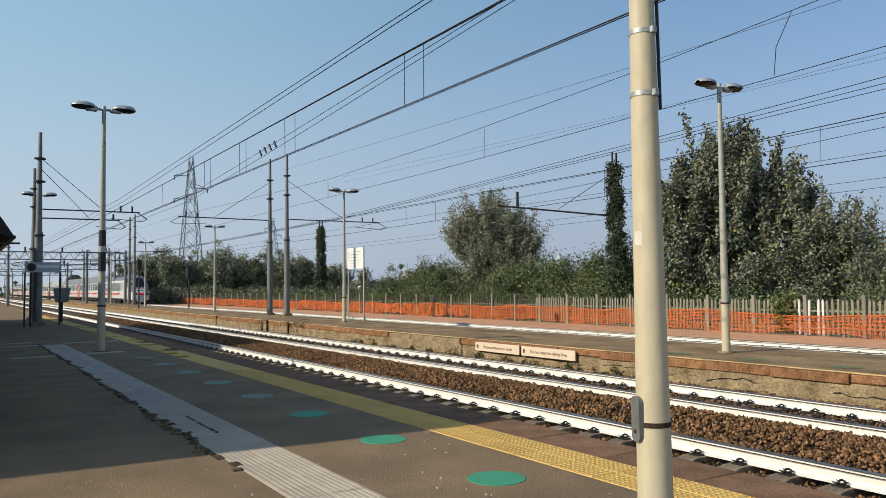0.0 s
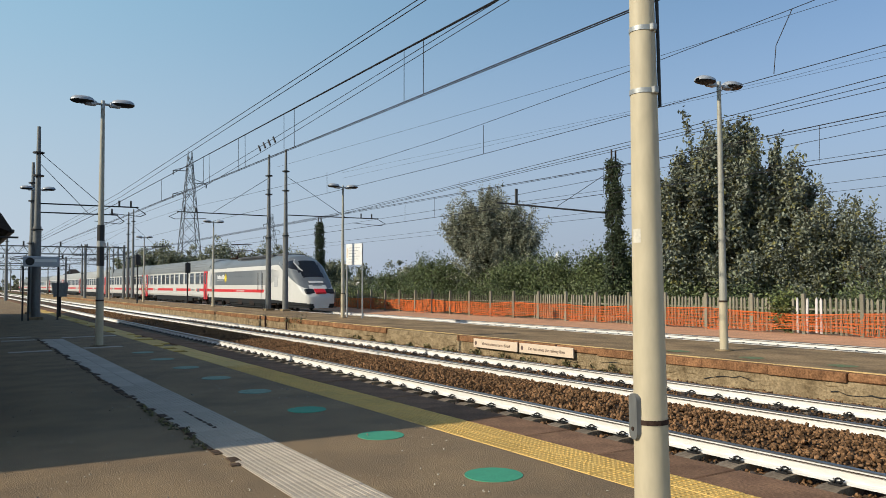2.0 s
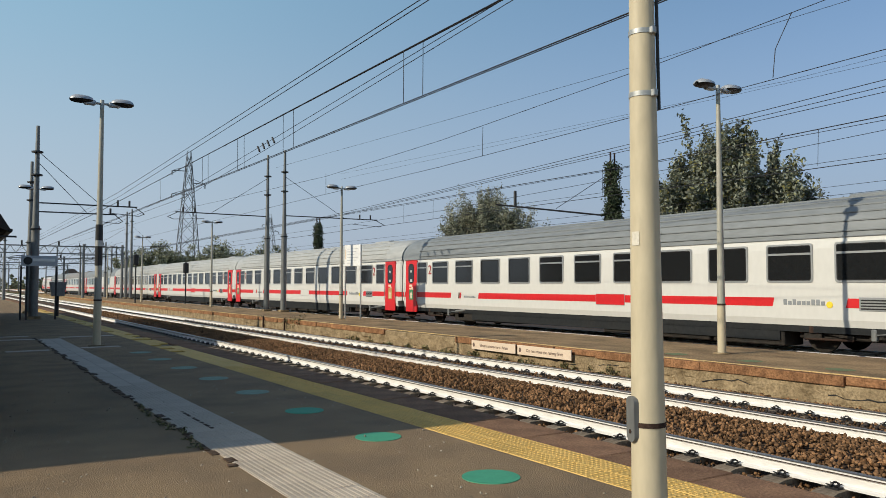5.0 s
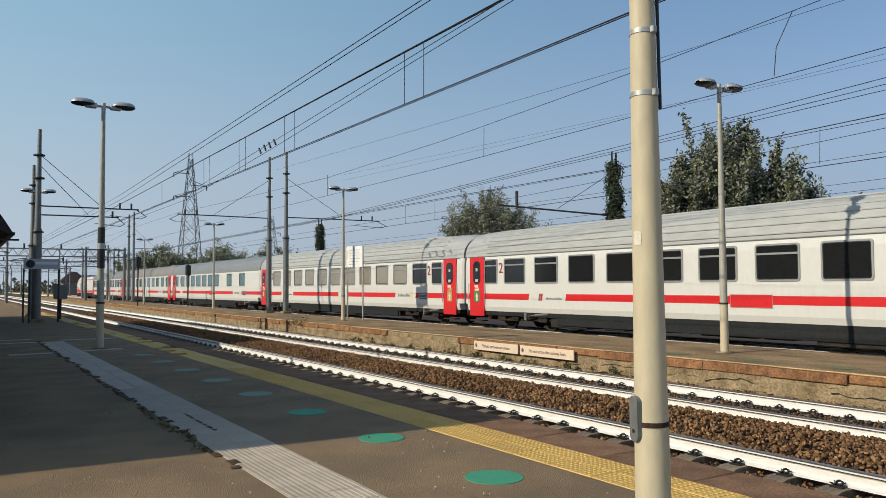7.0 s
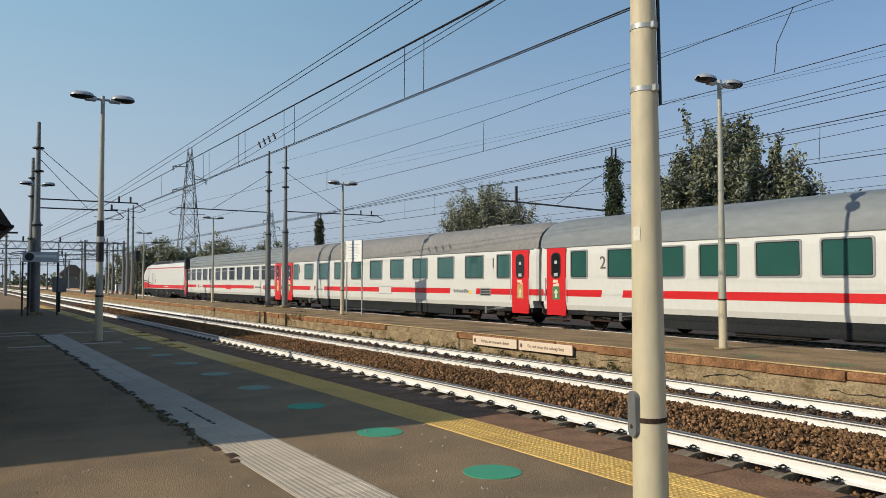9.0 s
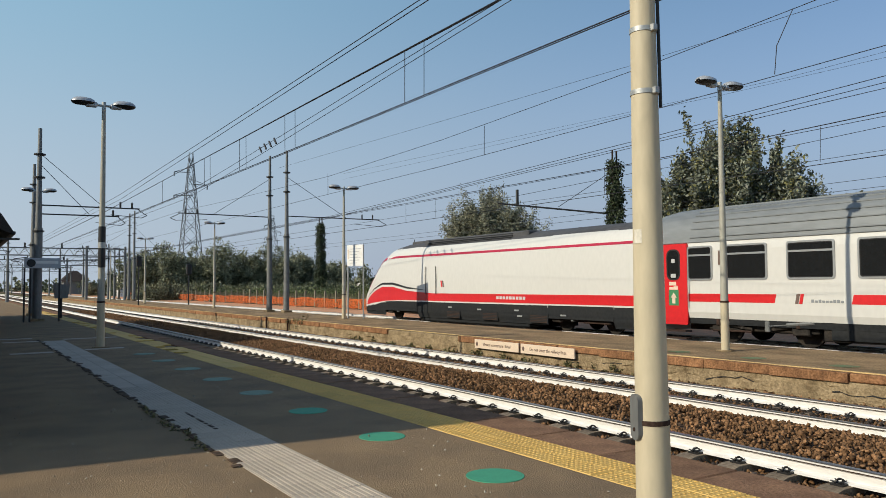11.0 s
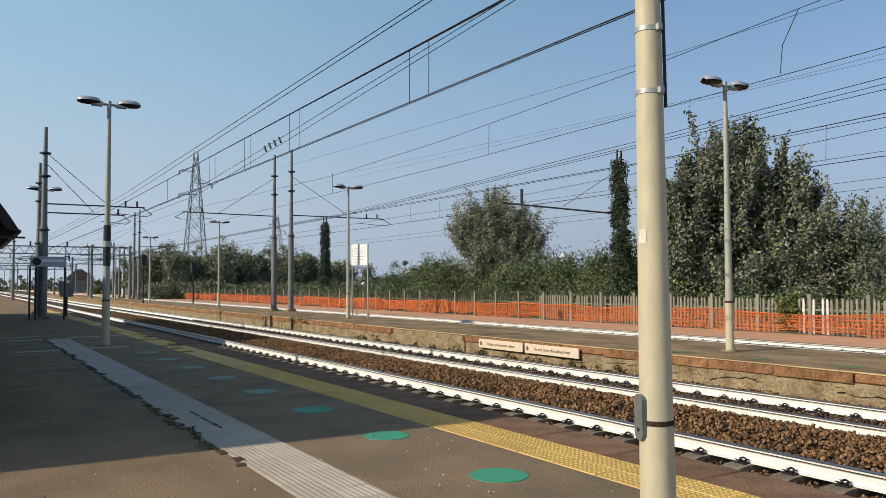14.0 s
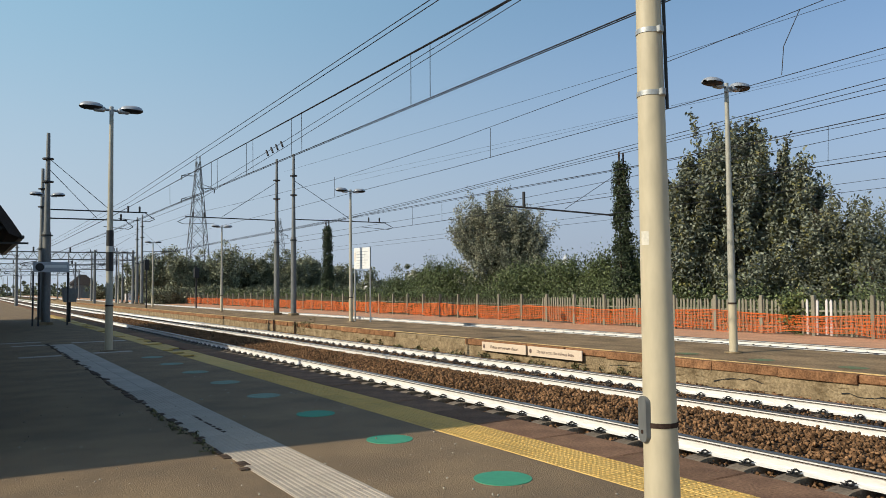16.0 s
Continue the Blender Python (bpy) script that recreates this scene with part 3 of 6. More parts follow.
def near_pole(x, y):
    """The lamp post beside the camera, with clips, a hatch and a sticker."""
    th = thing("street_lamp", "cream painted platform lamp post with clamps and a hatch", "street lamp", "platform lamps", at=(x, y, 0))
    n = 40
    def r_at(z):
        return 0.1035 - 0.0099 * z
    part("pole", MB().tube((0, 0, 0), (0, 0, 0.72), r_at(0), r_at(0.72), n).tube((0, 0, 0.72), (0, 0, 5.9), r_at(0.72) - 0.001, r_at(5.9), n, caps=False), M["pole"], th, smooth=True)
    part("base_collar", MB().tube((0, 0, 0), (0, 0, 0.03), 0.2, 0.19, n), M["conc"], th)
    for z, w in ((2.96, 0.014), (2.59, 0.014), (0.68, 0.014)):
        band = part("clamp", MB().tube((0, 0, z - w), (0, 0, z + w), r_at(z) + 0.004, n=n), M["galv"] if z > 1 else M["iron"], th, smooth=True)
        if z > 1:
            part("clamp_screw", MB().box(-0.018, 0.018, -r_at(z) - 0.025, -r_at(z) + 0.005, z - 0.02, z + 0.02, 0.004), M["galv"], band)
    # the hatch, turned towards the tracks' far end
    h = part("hatch", MB().slab(rrect(-0.045, 0.045, 0.58, 0.84, 0.04, 6), -0.115, -0.085), M["mast"], th, "worn grey oval hatch cover")
    h.rotation_euler = (0, 0, radians(-17))
    part("hatch_bolt", MB().tube((-0.12, 0, 0.64), (-0.11, 0, 0.64), 0.012, n=8), M["iron"], h)
    for z, w in ((1.745, 0.04),):
        vs = []
        for k in range(7):
            a = radians(164 + k * 6)
            vs += [((r_at(z) + 0.002) * math.cos(a), (r_at(z) + 0.002) * math.sin(a), z - w), ((r_at(z) + 0.002) * math.cos(a), (r_at(z) + 0.002) * math.sin(a), z + w)]
        part("sticker", MB().add(vs, [(2 * k, 2 * k + 2, 2 * k + 3, 2 * k + 1) for k in range(6)]), M["sticker"], th)
    part("conduit", MB().tube((0.064, -0.064, 2.5), (0.05, -0.05, 5.2), 0.010, n=8), M["black"], th)
    arm = MB().tube((-0.42, 0, 5.98), (0, 0, 5.91), 0.024, n=8).tube((0.42, 0, 5.98), (0, 0, 5.91), 0.024, n=8)
    part("cross_arm", arm, M["galv"], th)
    for s in (-1, 1):
        part("lamp_head", MB().box(min(s * 0.25, s * 0.9), max(s * 0.25, s * 0.9), -0.15, 0.15, 5.95, 6.12, 0.05), M["lamp_shell"], th)
    return th


def tapered_mast(name, label, x, y, z, h, r0, r1, group="catenary masts"):
    th = thing(name, label, "mast", group, at=(x, y, z))
    part("shaft_lower", MB().tube((0, 0, 0), (0, 0, h * 0.48), r0, r0 * 0.9, 16), M["mast"], th, smooth=True)
    part("shaft_upper", MB().tube((0, 0, h * 0.48), (0, 0, h), r0 * 0.72, r1, 14), M["mast"], th, smooth=True)
    part("foot", MB().box(-r0 * 1.5, r0 * 1.5, -r0 * 1.5, r0 * 1.5, -0.3, 0.12, 0.03), M["conc"], th)
    for k in (0.46, 0.74, 0.86):
        part("clamp", MB().tube((0, 0, h * k), (0, 0, h * k + 0.06), r0 * 1.25, n=14), M["dark"], th)
    return th


def cantilever(th, zt, reach, dy=0.0):
    """A catenary arm of two tubes with registration arm, insulators and tie, under its mast; reach along x (signed)."""
    s = 1 if reach > 0 else -1
    part("cantilever_tube", MB().tube((0, dy, zt), (reach, dy, zt + 0.02), 0.03, n=8), M["dark"], th)
    part("tie_rod", MB().tube((0, dy, zt + 2.3), (reach * 0.62, dy, zt + 0.06), 0.014, n=6), M["dark"], th)
    part("registration_arm", MB().tube((reach * 0.98, dy, zt), (reach * 1.08, dy, zt - 0.28), 0.018, n=6).tube((reach * 1.08, dy, zt - 0.28), (reach * 1.02, dy, zt - 0.40), 0.018, n=6).tube((reach * 1.02, dy, zt - 0.40), (reach * 0.7, dy, zt - 0.30), 0.014, n=6), M["dark"], th)
    for k in (0.80, 0.92):
        part("insulator", MB().tube((reach * k, dy, zt), (reach * k, dy, zt + 0.30), 0.045, n=8), M["dark"], th)


def wire(label, pts, r, sag=0.0, name="overhead_wire"):
    mb = MB()
    for (p, q) in zip(pts, pts[1:]):
        n = 10 if sag else 1
        ks = [Vector(p).lerp(Vector(q), k / n) - Vector((0, 0, 4 * sag * (k / n) * (1 - k / n))) for k in range(n + 1)]
        for a, b in zip(ks, ks[1:]):
            mb.tube(a, b, r, n=5, caps=False)
    ob = part(name, mb, M["wire"])
    return tagged(ob, label, "wire", "overhead wires")


# ---- train ----
P, X_T, X_H = 26.95, 20.36, 1.41      # coach pitch, track centre, half width
SPEED, GAP0 = 29.68, 24.42             # metres a second; first coupling's y at 3.5 s


def coach_profile():
    side = [(-1.36, 0.44), (-1.41, 0.62), (-1.415, 1.5), (-1.40, 2.45), (-1.36, 2.74)]
    return side


def roof_arc(n=14):
    pts = []
    for i in range(n + 1):
        a = math.pi * (1 - i / n)
        c, s = math.cos(a), math.sin(a)
        pts.append((1.362 * math.copysign(abs(c) ** 0.75, c), 2.738 + 1.11 * abs(s) ** 0.92))
    return pts


def bogie(parent, y):
    lift = 0.12
    b = part("bogie", MB().box(-1.15, -1.0, y - 1.75, y + 1.75, -0.02, 0.16, 0.03).box(1.0, 1.15, y - 1.75, y + 1.75, -0.02, 0.16, 0.03).box(-1.1, 1.1, y - 0.25, y + 0.25, 0.0, 0.24, 0.03)
             .box(-1.28, -1.12, y - 1.55, y - 1.05, -0.06, 0.16, 0.03).box(-1.28, -1.12, y + 1.05, y + 1.55, -0.06, 0.16, 0.03)
             .tube((-1.2, y - 0.5, 0.05), (-1.2, y - 0.5, 0.38), 0.10, n=10).tube((-1.2, y + 0.5, 0.05), (-1.2, y + 0.5, 0.38), 0.10, n=10)
             .tube((-1.22, y - 1.0, 0.16), (-1.22, y - 0.2, 0.05), 0.05, n=8).tube((-1.22, y + 1.0, 0.16), (-1.22, y + 0.2, 0.05), 0.05, n=8), M["under"], parent)
    part("bogie_damper", MB().tube((-1.31, y - 1.75, 0.30), (-1.31, y - 0.95, 0.22), 0.06, n=8).tube((-1.31, y - 0.95, 0.22), (-1.31, y - 0.35, 0.16), 0.035, n=8).box(-1.36, -1.24, y - 0.42, y - 0.28, 0.0, 0.3, 0.02), M["mast"], parent)
    part("bogie_spring", MB().tube((-1.24, y - 1.28, 0.14), (-1.24, y - 1.28, 0.36), 0.12, n=10).tube((-1.24, y + 1.28, 0.14), (-1.24, y + 1.28, 0.36), 0.12, n=10).tube((-1.26, y + 0.2, -0.02), (-1.26, y + 1.5, -0.02), 0.03, n=6), M["iron"], parent)
    for dy in (-1.28, 1.28):
        w = MB()
        for s in (-1, 1):
            w.tube((s * 0.70, y + dy, 0.06), (s * 0.80, y + dy, 0.06), 0.46, n=20)
            w.tube((s * 0.80, y + dy, 0.06), (s * 0.84, y + dy, 0.06), 0.38, 0.2, n=20)
        w.tube((-0.8, y + dy, 0.06), (0.8, y + dy, 0.06), 0.07, n=10)
        part("wheelset", w, M["under"], parent)
    for o in parent.children:
        if o.name.startswith(("bogie", "wheelset")):
            o.location.z = lift
    return b


def window(parent, y, w, glass, vent=True, x=-1.413, z0=1.57, z1=2.60):
    """A framed coach window; vent: with a hopper bar."""
    o, i = rrect(y - w / 2, y + w / 2, z0, z1, 0.09), rrect(y - w / 2 + 0.05, y + w / 2 - 0.05, z0 + 0.05, z1 - 0.05, 0.06)
    win = part("window", MB().ring(o, i, x - 0.022, x + 0.03), M["alu"], parent)
    o2, i2 = i, rrect(y - w / 2 + 0.075, y + w / 2 - 0.075, z0 + 0.075, z1 - 0.075, 0.05)
    part("seal", MB().ring(o2, i2, x - 0.012, x + 0.03), M["seal"], win)
    part("pane", MB().slab(rrect(y - w / 2 + 0.04, y + w / 2 - 0.04, z0 + 0.04, z1 - 0.04, 0.06), x - 0.004, x + 0.02), glass, win)
    if vent:
        part("hopper_bar", MB().box(x - 0.024, x + 0.01, y - w / 2 + 0.04, y + w / 2 - 0.04, z1 - 0.30, z1 - 0.245), M["alu"], win)
    return win


def coach_door(parent, y0, y1, plain=False):
    d = part("door", MB().slab(rrect(y0, y1, 0.22, 2.70, 0.05), -1.445, -1.38), M["red"], parent, "red folding entrance door")
    part("door_glass", MB().slab(rrect(y0 + 0.3, y1 - 0.3, 1.62, 2.5, 0.18), -1.452, -1.44), M["glass_dark"], d)
    part("door_seal", MB().ring(rrect(y0 + 0.26, y1 - 0.26, 1.58, 2.54, 0.2), rrect(y0 + 0.3, y1 - 0.3, 1.62, 2.5, 0.18), -1.455, -1.44), M["seal"], d)
    part("handrail", MB().tube((-1.47, y0 - 0.05, 0.75), (-1.47, y0 - 0.05, 1.6), 0.015, n=6).tube((-1.47, y1 + 0.05, 0.75), (-1.47, y1 + 0.05, 1.6), 0.015, n=6), M["alu"], d)
    part("step", MB().box(-1.5, -1.2, y0 + 0.05, y1 - 0.05, 0.0, 0.05).box(-1.46, -1.2, y0 + 0.05, y1 - 0.05, -0.22, -0.18), M["iron"], d)
    c, back = (y0 + y1) / 2, y0 > 5
    if plain:
        return
    note = part("notice", MB().box(-1.449, -1.44, c - 0.19, c + 0.19, 0.80, 1.28), M["notice_green"] if back else M["notice_tan"], d)
    part("arrow", MB().slab([(c - 0.06, 0.86), (c + 0.06, 0.86), (c + 0.06, 1.04), (c + 0.12, 1.04), (c, 1.2), (c - 0.12, 1.04), (c - 0.06, 1.04)], -1.452, -1.446), M["plate"], note)
    part("notice_heading", MB().box(-1.449, -1.44, c - 0.17, c + 0.17, 1.29, 1.37), M["plate"] if back else M["notice_tan"], d)
    part("notice_heading", MB().box(-1.449, -1.44, c - 0.1, c + 0.17, 1.42, 1.53).box(-1.449, -1.44, c - 0.17, c + 0.0, 1.38, 1.41), M["plate"], d)
    part("door_window_notice", MB().box(-1.456, -1.45, c - 0.1, c + 0.1, 1.66, 1.78).box(-1.456, -1.45, c - 0.07, c + 0.07, 2.12, 2.24), M["grey_pale"], d)


def wordmark(parent, y0, y1, z, h, mat, x=-1.421):
    """A row of plain upright bars in place of a brand word; reads along -y."""
    n = 9
    for k in range(n):
        a = y0 + (y1 - y0) * k / n
        b = a + (y1 - y0) / n * 0.72
        part("wordmark_bar", MB().box(x - 0.004, x + 0.01, a, b, z, z + h * (1.0 if k in (8, 6, 2, 1) else 0.7)), mat, parent)


def emblem(parent, y, z, s, x=-1.421):
    """A small abstract mark of slanted bars."""
    for k in (0, 1):
        o = [(y - s * 0.1 - k * s * 0.45, z), (y + s * 0.25 - k * s * 0.45, z), (y + s * 0.05 - k * s * 0.45, z + s), (y - s * 0.3 - k * s * 0.45, z + s)]
        part("emblem_bar", MB().slab([(p - s * 0.1, q) for p, q in o], x - 0.004, x + 0.01), M["ink"] if k == 0 else M["red"], parent)


def coach(index, label, roof, glass, plan, doors, number, stripes, rear_number=None, louvre=True, ribs=True):
    th = thing("passenger_coach", label, "railway coach", "coaches of the passing train")
    L0, L1 = 0.32, P - 0.32
    half = coach_profile()
    prof = half + [(-x, z) for x, z in reversed(half)]
    part("body", MB().prism(prof, L0, L1), M["train_white"], th)
    # ribbed arched roof with domed ends
    arc = roof_arc()
    mb = MB()
    ys = [0.07, 0.16, L0 + 0.25, L0 + 1.0, L1 - 1.0, L1 - 0.25, P - 0.16, P - 0.07]
    ks = [0.86, 0.93, 0.985, 1, 1, 0.985, 0.93, 0.86]
    n = len(arc)
    vs = [(x * (0.9 + 0.1 * k), y, 2.738 + (z - 2.738) * k) for y, k in zip(ys, ks) for x, z in arc]
    mb.add(vs, [(a * n + i, a * n + i + 1, (a + 1) * n + i + 1, (a + 1) * n + i) for a in range(len(ys) - 1) for i in range(n - 1)] + [tuple(range(n)), tuple(range((len(ys) - 1) * n, len(ys) * n))])
    part("roof", mb, roof, th, smooth=True)
    for i in (0, 1, 2, 3, 4, 5, 6) if ribs else ():
        x, z = arc[i]
        x2, z2 = arc[i + 1]
        px, pz = (x + x2) / 2, (z + z2) / 2
        part("roof_rib", MB().box(px - 0.035, px + 0.005, L0 + 1.35, L1 - 1.35, pz - 0.02, pz + 0.022, 0.006), roof, th)
    part("gutter", MB().box(-1.40, -1.34, L0, L1, 2.715, 2.75, 0.01), M["roof_grey"], th)
    part("roof_vent", MB().box(-0.5, 0.5, 3.0, 4.6, 3.75, 3.90, 0.05), roof, th)
    # gangways and ends
    part("gangway", MB().box(-0.95, 0.95, 0.0, L0 + 0.02, 0.25, 3.1, 0.06), M["black"], th)
    part("gangway", MB().box(-0.95, 0.95, L1 - 0.02, P, 0.25, 3.1, 0.06), M["black"], th)
    tall = [(x, max(z, 0.72)) for x, z in prof]
    m = len(tall)
    for ya, yb, yc in ((L0, 0.17, 0.08), (L1, P - 0.17, P - 0.08)):
        loops = [(x * k, y, z) for y, k in ((ya, 0.999), (yb, 0.985), (yc, 0.93)) for x, z in tall]
        cap = MB().add(loops, [(a * m + i, a * m + i + 1, a * m + m + i + 1, a * m + m + i) for a in (0, 1) for i in range(m - 1)] + [tuple(range(2 * m, 3 * m))])
        e = part("coach_end", cap, M["train_white"], th)
        band = [(-1.421, ya, z) for z in (0.93, 1.17)] + [(-1.402, yb, z) for z in (0.93, 1.17)] + [(-1.325, yc, z) for z in (0.93, 1.17)]
        part("red_band", MB().add(band, [(0, 1, 3, 2), (2, 3, 5, 4)]), M["red"], e)
    for s in (0.42, 0.55):
        part("brake_hose", MB().tube((-s - 0.5, 0.25, 0.68), (-s - 0.55, 0.1, 0.25), 0.028, n=6).tube((-s - 0.55, 0.1, 0.25), (-s - 0.5, -0.02, 0.18), 0.028, n=6), M["black"], th)
    # underside
    part("sill", MB().box(-1.34, 1.34, L0 + 0.1, L1 - 0.1, 0.27, 0.45), M["skirt"], th)
    random.seed(20 + index)
    y = 6.0
    while y < P - 6.5:
        w = random.uniform(0.8, 2.4)
        part("equipment_box", MB().box(-1.28, -0.4, y, y + w, random.uniform(-0.16, 0.0), 0.3, 0.03), M["under"], th)
        y += w + random.uniform(0.1, 0.9)
    part("valance", MB().box(-1.335, -1.26, 6.1, P - 6.1, 0.0, 0.272, 0.01), M["skirt"], th)
    part("centre_beam", MB().box(-0.6, 0.6, 1.0, P - 1.0, 0.05, 0.29), M["under"], th)
    bogie(th, 3.9)
    bogie(th, P - 3.9)
    part("buffer_beam", MB().tube((-0.9, 0.02, 0.62), (-0.9, 0.5, 0.62), 0.1, n=10).tube((-0.9, P - 0.5, 0.62), (-0.9, P - 0.02, 0.62), 0.1, n=10), M["iron"], th)
    # stripe runs
    for a, b in stripes:
        part("red_stripe", MB().slab([(a, 0.93), (b, 0.93), (b - 0.06, 1.17), (a - 0.06, 1.17)], -1.4185, -1.40), M["red"], th)
    for a, b in doors:
        coach_door(th, a, b, index == 1 and a < 5)
    for y, w, vent in plan:
        window(th, y, w, M["glass_dark"] if index == 5 and (y < 4.5 or y > P - 3) else glass, vent)
    if louvre:
        lo = part("louvre", MB().box(-1.424, -1.40, 3.1, 3.86, 0.86, 1.2, 0.01), M["alu"], th)
        for k in range(4):
            part("slat", MB().box(-1.430, -1.42, 3.15, 3.81, 0.9 + k * 0.07, 0.935 + k * 0.07), M["seal"], lo)
    wordmark(th, 4.75, 5.95, 0.98, 0.15, M["grey_mid"])
    part("wordmark_sun", MB().slab([(4.62 + 0.09 * math.cos(k * 0.7854), 1.0 + 0.09 * math.sin(k * 0.7854)) for k in range(8)], -1.425, -1.41), M["sun_yellow"], th)
    if index != 6:
        emblem(th, P - 5.2, 0.92, 0.26)
        wordmark(th, P - 6.5, P - 5.6, 0.96, 0.08, M["grey_mid"])
    plate = part("route_board", MB().box(-1.4225, -1.41, P - 15.2, P - 13.85, 0.84, 1.2, 0.004), M["train_white"] if index % 2 else M["red"], th)
    part("board_frame", MB().ring(rrect(P - 15.21, P - 13.84, 0.83, 1.21, 0.02), rrect(P - 15.195, P - 13.855, 0.845, 1.195, 0.02), -1.425, -1.41), M["alu"], plate)
    if index == 6:
        text_part("2", 0.62, M["ink"], th, pose(-1.421, P - 3.5, 2.1, 90, 0, -90), "class_number")
    if number:
        text_part(number, 0.62, M["ink_red"] if index < 7 else M["ink"], th, pose(-1.421, 2.92, 2.2, 90, 0, -90), "class_number")
        if rear_number is None:
            text_part(number, 0.62, M["ink_red"] if index < 7 else M["ink"], th, pose(-1.421, P - 2.76, 2.2, 90, 0, -90), "class_number")
    return th


def loft_height(s):
    """Roof line of the power car, by distance from its tip."""
    return float(np.interp(s, [0, 0.15, 0.5, 1.3, 2.6, 3.5, 4.6, 6.0, 30], [0.75, 0.98, 1.22, 1.98, 3.12, 3.46, 3.6, 3.64, 3.64]))


def loft_half(s):
    """Half width of the power car, by distance from its tip."""
    return float(np.interp(s, [0, 0.08, 0.25, 0.6, 1.2, 2.2, 3.5, 5.0, 30], [0.55, 0.85, 1.02, 1.14, 1.24, 1.34, 1.395, X_H, X_H]))


LOCO_L = 21.3


def side_x(s, z):
    """Outer face of the power car's side wall."""
    return -(loft_half(s) - 0.10 * max(0.0, (z - 1.6) / 2.0) ** 1.5 + (-0.06 if z < 0.1 else 0.0))


def surf_x(s, z):
    """Outer face of the power car, side wall or shoulder."""
    h = loft_height(s)
    top = -0.05 + (h + 0.05) * 0.72
    if z <= top:
        return side_x(s, z)
    base = loft_half(s) - 0.10 * max(0.0, (top - 1.6) / 2.0) ** 1.5
    a = math.asin(min(1.0, ((z - top) / (h - top)) ** (1 / 0.9)))
    return -base * math.cos(a) ** 0.72


def surface_line(parent, name, mat, pts, r):
    """A painted line on the power car through (s, z) points."""
    mb = MB()
    fine = []
    for (s0, z0), (s1, z1) in zip(pts, pts[1:]):
        fine += [(s0 + (s1 - s0) * k / 6, z0 + (z1 - z0) * k / 6) for k in range(6)]
    fine.append(pts[-1])
    ps = [(surf_x(a, b) + 0.01, a, b) for a, b in fine]
    for p, q in zip(ps, ps[1:]):
        mb.tube(p, q, r, n=6, caps=False)
    return part(name, mb, mat, parent)


def side_strip(parent, name, mat, y0, y1, lo, hi, ny=2, nz=6, out=0.006):
    """A painted field on the side wall, between the heights lo(y) and hi(y)."""
    vs = []
    for i in range(ny + 1):
        y = y0 + (y1 - y0) * i / ny
        for k in range(nz + 1):
            z = lo(y) + (hi(y) - lo(y)) * k / nz
            vs.append((side_x(y, z) - out, y, z))
    n = nz + 1
    return part(name, MB().add(vs, [(a * n + k, a * n + k + 1, (a + 1) * n + k + 1, (a + 1) * n + k) for a in range(ny) for k in range(nz)]), mat, parent)


